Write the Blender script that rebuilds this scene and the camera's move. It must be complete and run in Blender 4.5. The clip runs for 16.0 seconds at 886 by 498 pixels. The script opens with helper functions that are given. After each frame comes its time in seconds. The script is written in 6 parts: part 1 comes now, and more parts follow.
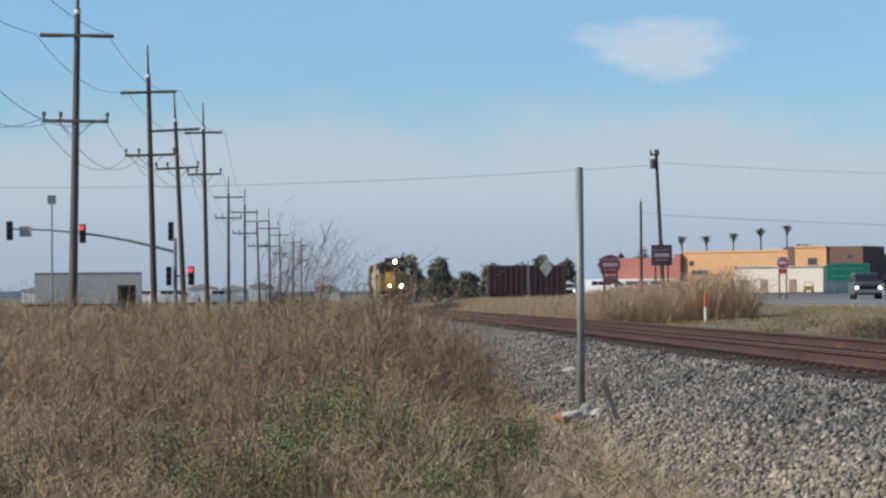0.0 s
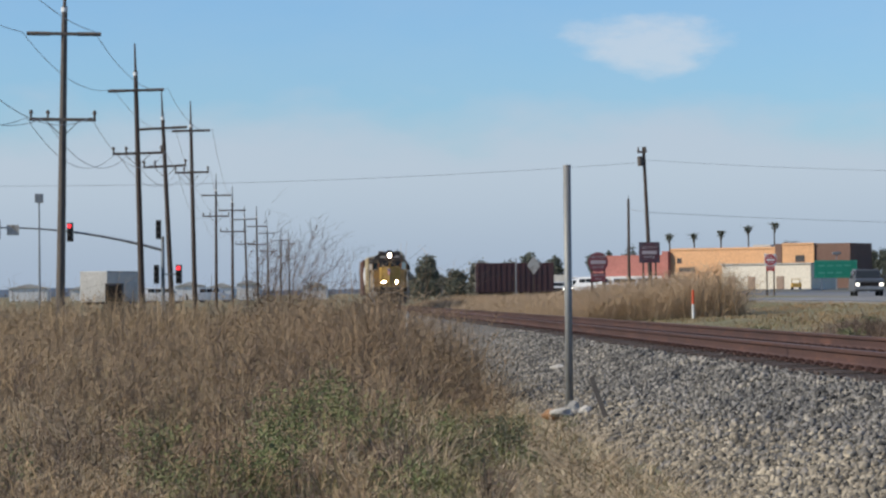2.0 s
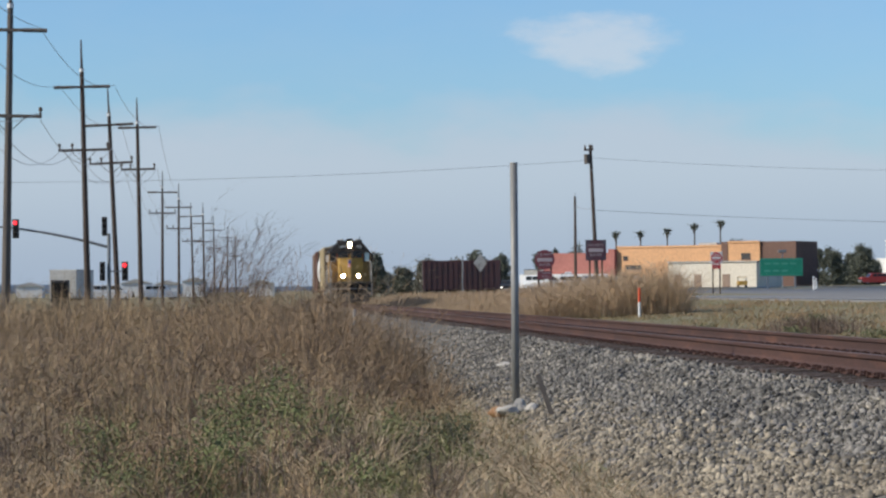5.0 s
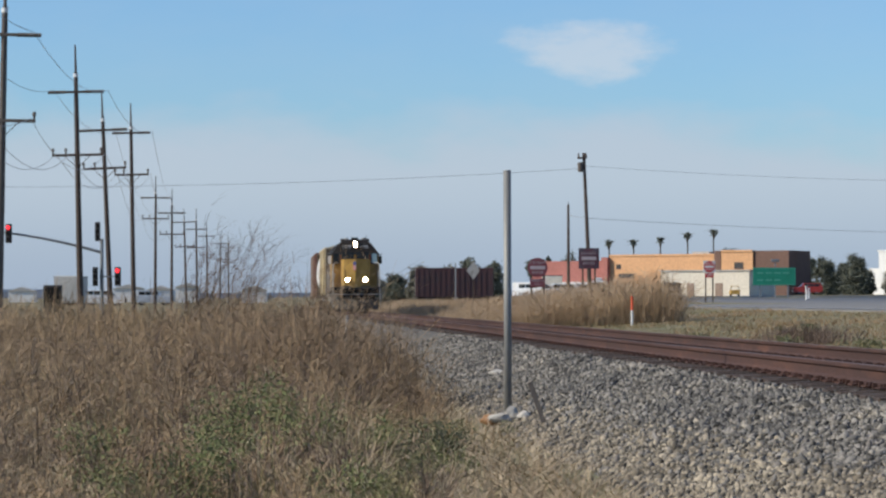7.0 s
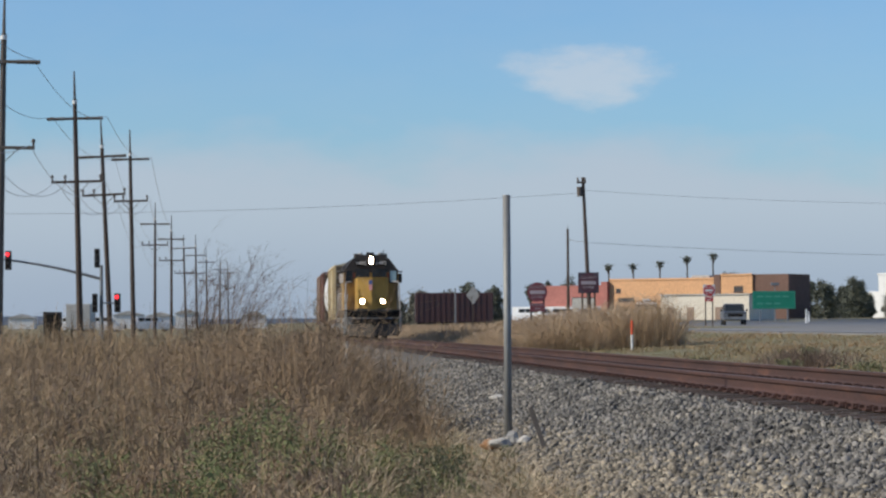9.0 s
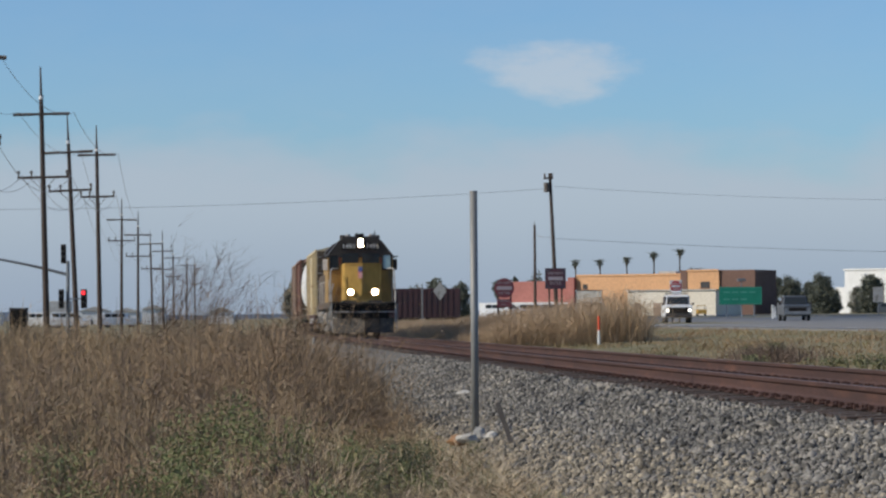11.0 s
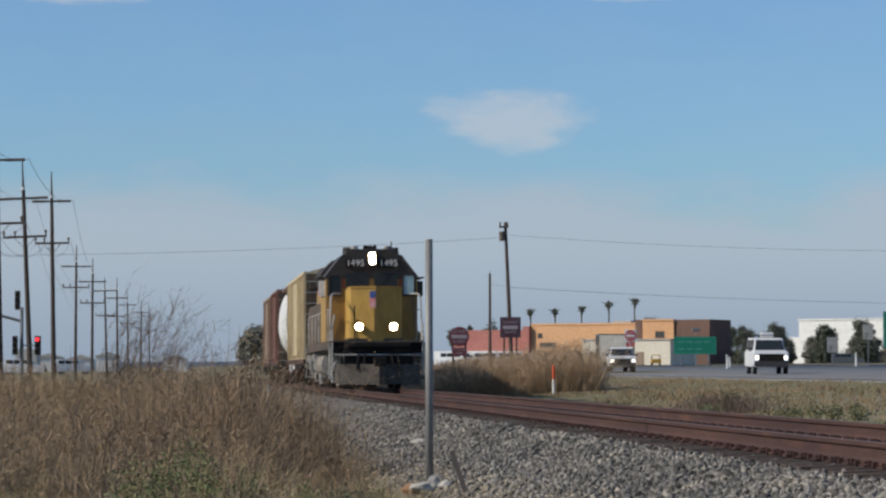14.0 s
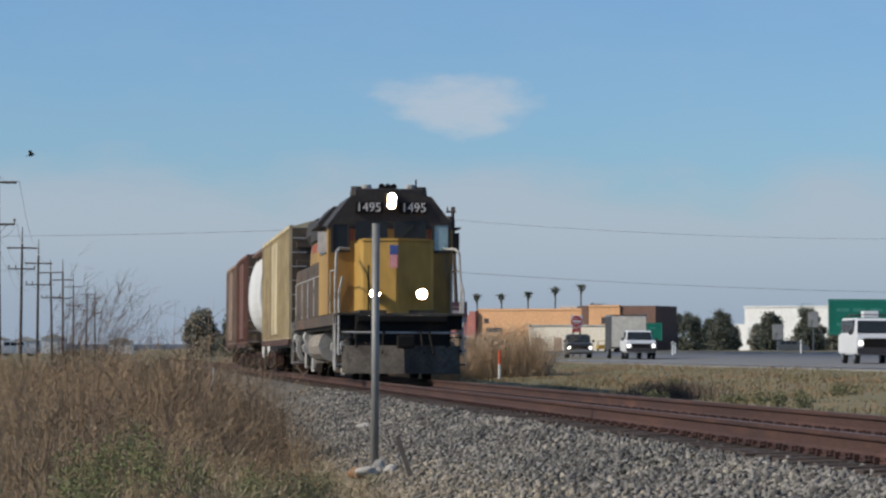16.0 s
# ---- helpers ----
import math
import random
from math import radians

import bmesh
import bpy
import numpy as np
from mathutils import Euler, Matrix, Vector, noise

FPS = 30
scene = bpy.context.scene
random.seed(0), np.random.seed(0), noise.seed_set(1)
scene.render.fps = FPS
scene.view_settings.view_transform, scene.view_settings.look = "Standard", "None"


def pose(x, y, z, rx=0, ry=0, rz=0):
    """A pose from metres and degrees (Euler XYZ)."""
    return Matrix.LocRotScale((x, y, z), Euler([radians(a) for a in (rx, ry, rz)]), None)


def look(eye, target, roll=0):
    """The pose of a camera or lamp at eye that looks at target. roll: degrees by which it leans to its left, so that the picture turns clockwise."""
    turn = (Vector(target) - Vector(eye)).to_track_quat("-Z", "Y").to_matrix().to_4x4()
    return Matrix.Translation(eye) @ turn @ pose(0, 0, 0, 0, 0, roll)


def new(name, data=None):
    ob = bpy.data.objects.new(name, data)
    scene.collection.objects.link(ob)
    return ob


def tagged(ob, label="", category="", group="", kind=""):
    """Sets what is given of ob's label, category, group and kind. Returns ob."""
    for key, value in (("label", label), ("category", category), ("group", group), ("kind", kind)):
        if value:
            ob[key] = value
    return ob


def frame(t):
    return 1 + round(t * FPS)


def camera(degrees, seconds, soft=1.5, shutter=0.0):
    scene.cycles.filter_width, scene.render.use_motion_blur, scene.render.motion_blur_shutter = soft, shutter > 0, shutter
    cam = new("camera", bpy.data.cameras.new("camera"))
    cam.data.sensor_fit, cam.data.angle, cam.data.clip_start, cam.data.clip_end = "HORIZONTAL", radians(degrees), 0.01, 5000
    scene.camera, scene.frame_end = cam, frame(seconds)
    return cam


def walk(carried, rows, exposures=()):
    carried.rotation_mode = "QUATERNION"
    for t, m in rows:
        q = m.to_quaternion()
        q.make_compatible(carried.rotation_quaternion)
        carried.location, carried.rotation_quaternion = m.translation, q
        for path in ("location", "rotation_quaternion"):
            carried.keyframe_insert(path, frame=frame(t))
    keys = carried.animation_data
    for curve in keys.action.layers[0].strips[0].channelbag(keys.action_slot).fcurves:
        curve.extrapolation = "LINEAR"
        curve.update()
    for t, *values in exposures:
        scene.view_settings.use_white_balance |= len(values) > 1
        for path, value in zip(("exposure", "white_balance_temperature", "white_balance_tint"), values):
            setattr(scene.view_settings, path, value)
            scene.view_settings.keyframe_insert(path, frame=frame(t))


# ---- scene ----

# ---------------------------------------------------------------- camera
EYE = (0.0, 0.0, 0.60)
CLOUD_AZ, CLOUD_EL = 4.66, 5.06
HAZE_COLOUR = (3.85, 4.65, 6.05, 1.0)
SKY_GAIN, BANK_COLOUR, PUFF_COLOUR = (0.72, 1.05, 1.42), (5.0, 5.72, 6.70, 1.0), (6.8, 7.0, 7.4, 1.0)
# seconds, tilt, lean, turn
PATH = [
    (0, 90.967, -0.400, 0.000),
    (0.5, 90.878, -0.373, -0.114),
    (1, 90.839, -0.352, -0.128),
    (1.5, 90.892, -0.354, -0.205),
    (2, 90.917, -0.511, -0.259),
    (2.5, 90.927, -0.598, -0.395),
    (3, 90.939, -0.595, -0.634),
    (3.5, 90.917, -0.513, -0.761),
    (4, 90.876, -0.515, -0.938),
    (4.5, 90.896, -0.421, -1.180),
    (5, 90.854, -0.435, -1.384),
    (7.5, 91.120, -0.059, -1.536),
    (8, 91.252, -0.234, -1.487),
    (8.5, 91.374, -0.368, -1.510),
    (9, 91.535, -0.342, -1.543),
    (11.5, 91.429, -0.221, -2.454),
    (12, 91.431, -0.034, -2.593),
    (12.5, 91.588, -0.131, -2.727),
    (13, 91.845, -0.185, -2.855),
    (13.5, 92.178, -0.208, -3.015),
    (14, 92.460, -0.097, -3.189),
    (14.5, 92.525, 0.017, -3.472),
    (15, 92.277, 0.093, -3.720),
    (15.5, 92.183, 0.255, -3.986),
    (16, 92.136, 0.305, -4.310),
]
cam = camera(18.55, 16.0, soft=2.4)
walk(cam, [(t, pose(*EYE, 0, 0, turn) @ pose(0, 0, 0, tilt, 0, 0) @ pose(0, 0, 0, 0, 0, lean)) for t, tilt, lean, turn in PATH],
     exposures=[(0, 0.02), (5, 0.02), (8.5, -0.02), (9, -0.09), (9.2, -0.12), (11.3, -0.20), (12.5, -0.19), (13.5, -0.15), (14, -0.26), (14.5, -0.30), (15.5, -0.30), (16, -0.25)])

# ---------------------------------------------------------------- sky, sun
SUN_FROM = Vector((-0.80, -0.18, 0.55)).normalized()
world = bpy.data.worlds.new("sky")
scene.world = world
world.use_nodes = True
wn, wl = world.node_tree.nodes, world.node_tree.links
wn.clear()
sky = wn.new("ShaderNodeTexSky")
sky.sky_type, sky.sun_disc = "NISHITA", False
sky.sun_elevation = math.asin(SUN_FROM.z)
sky.sun_rotation = math.atan2(SUN_FROM.x, SUN_FROM.y)
sky.air_density, sky.dust_density, sky.ozone_density = 1.0, 0.6, 2.0


def wmath(op, a, b=None, c=None, clamp=False):
    n = wn.new("ShaderNodeMath")
    n.operation, n.use_clamp = op, clamp
    for i, v in enumerate((a, b, c)):
        if v is None:
            continue
        if isinstance(v, (int, float)):
            n.inputs[i].default_value = v
        else:
            wl.new(v, n.inputs[i])
    return n.outputs[0]


def wsmooth(v, lo, hi):
    n = wn.new("ShaderNodeMapRange")
    n.interpolation_type = "SMOOTHSTEP"
    wl.new(v, n.inputs[0])
    n.inputs[1].default_value, n.inputs[2].default_value = lo, hi
    return n.outputs[0]


coords = wn.new("ShaderNodeTexCoord")
sep = wn.new("ShaderNodeSeparateXYZ")
wl.new(coords.outputs["Generated"], sep.inputs[0])
azim = wmath("DEGREES", wmath("ARCTAN2", sep.outputs[0], sep.outputs[1]))
elev = wmath("DEGREES", wmath("ARCSINE", sep.outputs[2]))
flat = wn.new("ShaderNodeCombineXYZ")
wl.new(azim, flat.inputs[0])
wl.new(wmath("MULTIPLY", elev, 2.2), flat.inputs[1])


def wnoise(size, detail, rough):
    n = wn.new("ShaderNodeTexNoise")
    wl.new(flat.outputs[0], n.inputs["Vector"])
    n.inputs["Scale"].default_value, n.inputs["Detail"].default_value, n.inputs["Roughness"].default_value = size, detail, rough
    return n.outputs[0]


# a low bank of thin cloud, and scattered small clouds above it
wob = wmath("MULTIPLY", wmath("SUBTRACT", wnoise(0.22, 4, 0.55), 0.5), 3.2)
bank = wsmooth(wmath("ADD", elev, wob), 4.6, 2.6)
rise = wmath("SUBTRACT", elev, CLOUD_EL)
wide = wmath("MAXIMUM", wmath("ADD", 1.55, wmath("MULTIPLY", rise, 1.05)), 0.5)
side = wmath("DIVIDE", wmath("SUBTRACT", azim, wmath("SUBTRACT", CLOUD_AZ, wmath("MULTIPLY", rise, 0.3))), wide)
one = wmath("ADD", wmath("POWER", wmath("ABSOLUTE", side), 2.0), wmath("POWER", wmath("ABSOLUTE", wmath("DIVIDE", wmath("SUBTRACT", elev, CLOUD_EL + 0.05), 0.68)), 2.6))
one = wmath("ADD", one, wmath("MULTIPLY", wmath("SUBTRACT", wnoise(0.9, 5, 0.6), 0.5), 2.2))
puff = wsmooth(one, 1.25, 0.05)
high = wmath("MULTIPLY", wsmooth(wnoise(0.16, 6, 0.6), 0.56, 0.75), wmath("MULTIPLY", wsmooth(elev, 7.0, 8.0), wsmooth(elev, 28.0, 12.0)))
for far_az, far_el, half, tall in ((-4.4, 8.0, 2.4, 0.45), (7.2, 8.0, 1.8, 0.35)):
    bar = wmath("ADD", wmath("POWER", wmath("ABSOLUTE", wmath("DIVIDE", wmath("SUBTRACT", azim, far_az), half)), 2.0), wmath("POWER", wmath("ABSOLUTE", wmath("DIVIDE", wmath("SUBTRACT", elev, far_el), tall)), 2.0))
    bar = wmath("ADD", bar, wmath("MULTIPLY", wmath("SUBTRACT", wnoise(0.9, 5, 0.6), 0.5), 1.8))
    high = wmath("MAXIMUM", high, wsmooth(bar, 1.2, 0.1))
veil = wmath("MULTIPLY", wnoise(0.35, 6, 0.6), 0.22)
cover = wmath("MAXIMUM", wmath("MULTIPLY", bank, 0.85), veil, clamp=True)
clouds = wmath("MAXIMUM", wmath("MULTIPLY", puff, 0.52), wmath("MULTIPLY", high, 0.6), clamp=True)
tint = wn.new("ShaderNodeMix")
tint.data_type = "RGBA"
wl.new(cover, tint.inputs[0])
gain = wn.new("ShaderNodeVectorMath")
gain.operation = "MULTIPLY"
wl.new(sky.outputs[0], gain.inputs[0])
gain.inputs[1].default_value = SKY_GAIN
wl.new(gain.outputs[0], tint.inputs[6])
low = wn.new("ShaderNodeMix")
low.data_type = "RGBA"
wl.new(wsmooth(elev, 2.8, 0.2), low.inputs[0])
low.inputs[6].default_value, low.inputs[7].default_value = BANK_COLOUR, HAZE_COLOUR
wl.new(low.outputs[2], tint.inputs[7])
two = wn.new("ShaderNodeMix")
two.data_type = "RGBA"
wl.new(clouds, two.inputs[0])
wl.new(tint.outputs[2], two.inputs[6])
two.inputs[7].default_value = PUFF_COLOUR
bg = wn.new("ShaderNodeBackground")
bg.inputs[1].default_value = 0.10
wl.new(two.outputs[2], bg.inputs[0])
wo = wn.new("ShaderNodeOutputWorld")
wl.new(bg.outputs[0], wo.inputs[0])

sun = new("sun", bpy.data.lights.new("sun", "SUN"))
sun.data.energy, sun.data.angle, sun.data.color = 5.0, radians(0.53), (1.0, 0.92, 0.78)
sun.matrix_world = look((0, 0, 60), Vector((0, 0, 60)) - SUN_FROM)

# ---------------------------------------------------------------- materials
def mat(name, a, b=None, size=1.0, rough=0.8, metal=0.0, bump=0.0, fine=12.0, stain=None, island=0.0, obj=0.0, glow=0.0, voro=0.0, stretch=(1, 1, 1), gloss=0.5):
    """Two colours mixed by coarse and fine noise, with optional stain, relief and change from piece to piece."""
    m = bpy.data.materials.new(name)
    m.use_nodes = True
    n, l = m.node_tree.nodes, m.node_tree.links
    p = n["Principled BSDF"]
    p.inputs["Roughness"].default_value, p.inputs["Metallic"].default_value = rough, metal
    p.inputs["Specular IOR Level"].default_value = gloss
    b = b or tuple(c * 0.75 for c in a)
    tc = n.new("ShaderNodeTexCoord")
    mp = n.new("ShaderNodeMapping")
    mp.inputs["Scale"].default_value = stretch
    l.new(tc.outputs["Object"], mp.inputs[0])

    def noisy(s, d):
        t = n.new("ShaderNodeTexNoise")
        l.new(mp.outputs[0], t.inputs["Vector"])
        t.inputs["Scale"].default_value, t.inputs["Detail"].default_value = s, d
        return t.outputs[0]

    def mix(f, x, y):
        k = n.new("ShaderNodeMix")
        k.data_type = "RGBA"
        for i, v in ((0, f), (6, x), (7, y)):
            if isinstance(v, (int, float)):
                k.inputs[i].default_value = v
            elif isinstance(v, tuple):
                k.inputs[i].default_value = (*v[:3], 1)
            else:
                l.new(v, k.inputs[i])
        return k.outputs[2]

    def ramp(v, lo, hi):
        r = n.new("ShaderNodeMapRange")
        l.new(v, r.inputs[0])
        r.inputs[1].default_value, r.inputs[2].default_value = lo, hi
        return r.outputs[0]

    coarse, grain = noisy(size, 5), noisy(size * fine, 4)
    col = mix(ramp(coarse, 0.35, 0.65), a, b)
    col = mix(ramp(grain, 0.3, 0.8), col, mix(0.6, col, tuple(c * 0.55 for c in b)))
    if stain:
        col = mix(ramp(noisy(size * 2.3, 6), 0.55, 0.72), col, stain)
    rnd = None
    if island:
        g = n.new("ShaderNodeNewGeometry")
        rnd, amount = g.outputs["Random Per Island"], island
    if obj:
        g = n.new("ShaderNodeObjectInfo")
        rnd, amount = g.outputs["Random"], obj
    if rnd is not None:
        hs = n.new("ShaderNodeHueSaturation")
        r = n.new("ShaderNodeMapRange")
        l.new(rnd, r.inputs[0])
        r.inputs[3].default_value, r.inputs[4].default_value = 1 - amount, 1 + amount
        l.new(r.outputs[0], hs.inputs["Value"])
        l.new(col, hs.inputs["Color"])
        col = hs.outputs[0]
    l.new(col, p.inputs["Base Color"])
    if bump:
        bp = n.new("ShaderNodeBump")
        bp.inputs["Strength"].default_value, bp.inputs["Distance"].default_value = bump, 0.03
        if voro:
            v = n.new("ShaderNodeTexVoronoi")
            v.inputs["Scale"].default_value = voro
            l.new(mp.outputs[0], v.inputs["Vector"])
            l.new(v.outputs["Distance"], bp.inputs["Height"])
        else:
            l.new(grain, bp.inputs["Height"])
        l.new(bp.outputs[0], p.inputs["Normal"])
    if glow:
        p.inputs["Emission Color"].default_value = (*a, 1)
        p.inputs["Emission Strength"].default_value = glow
    return m


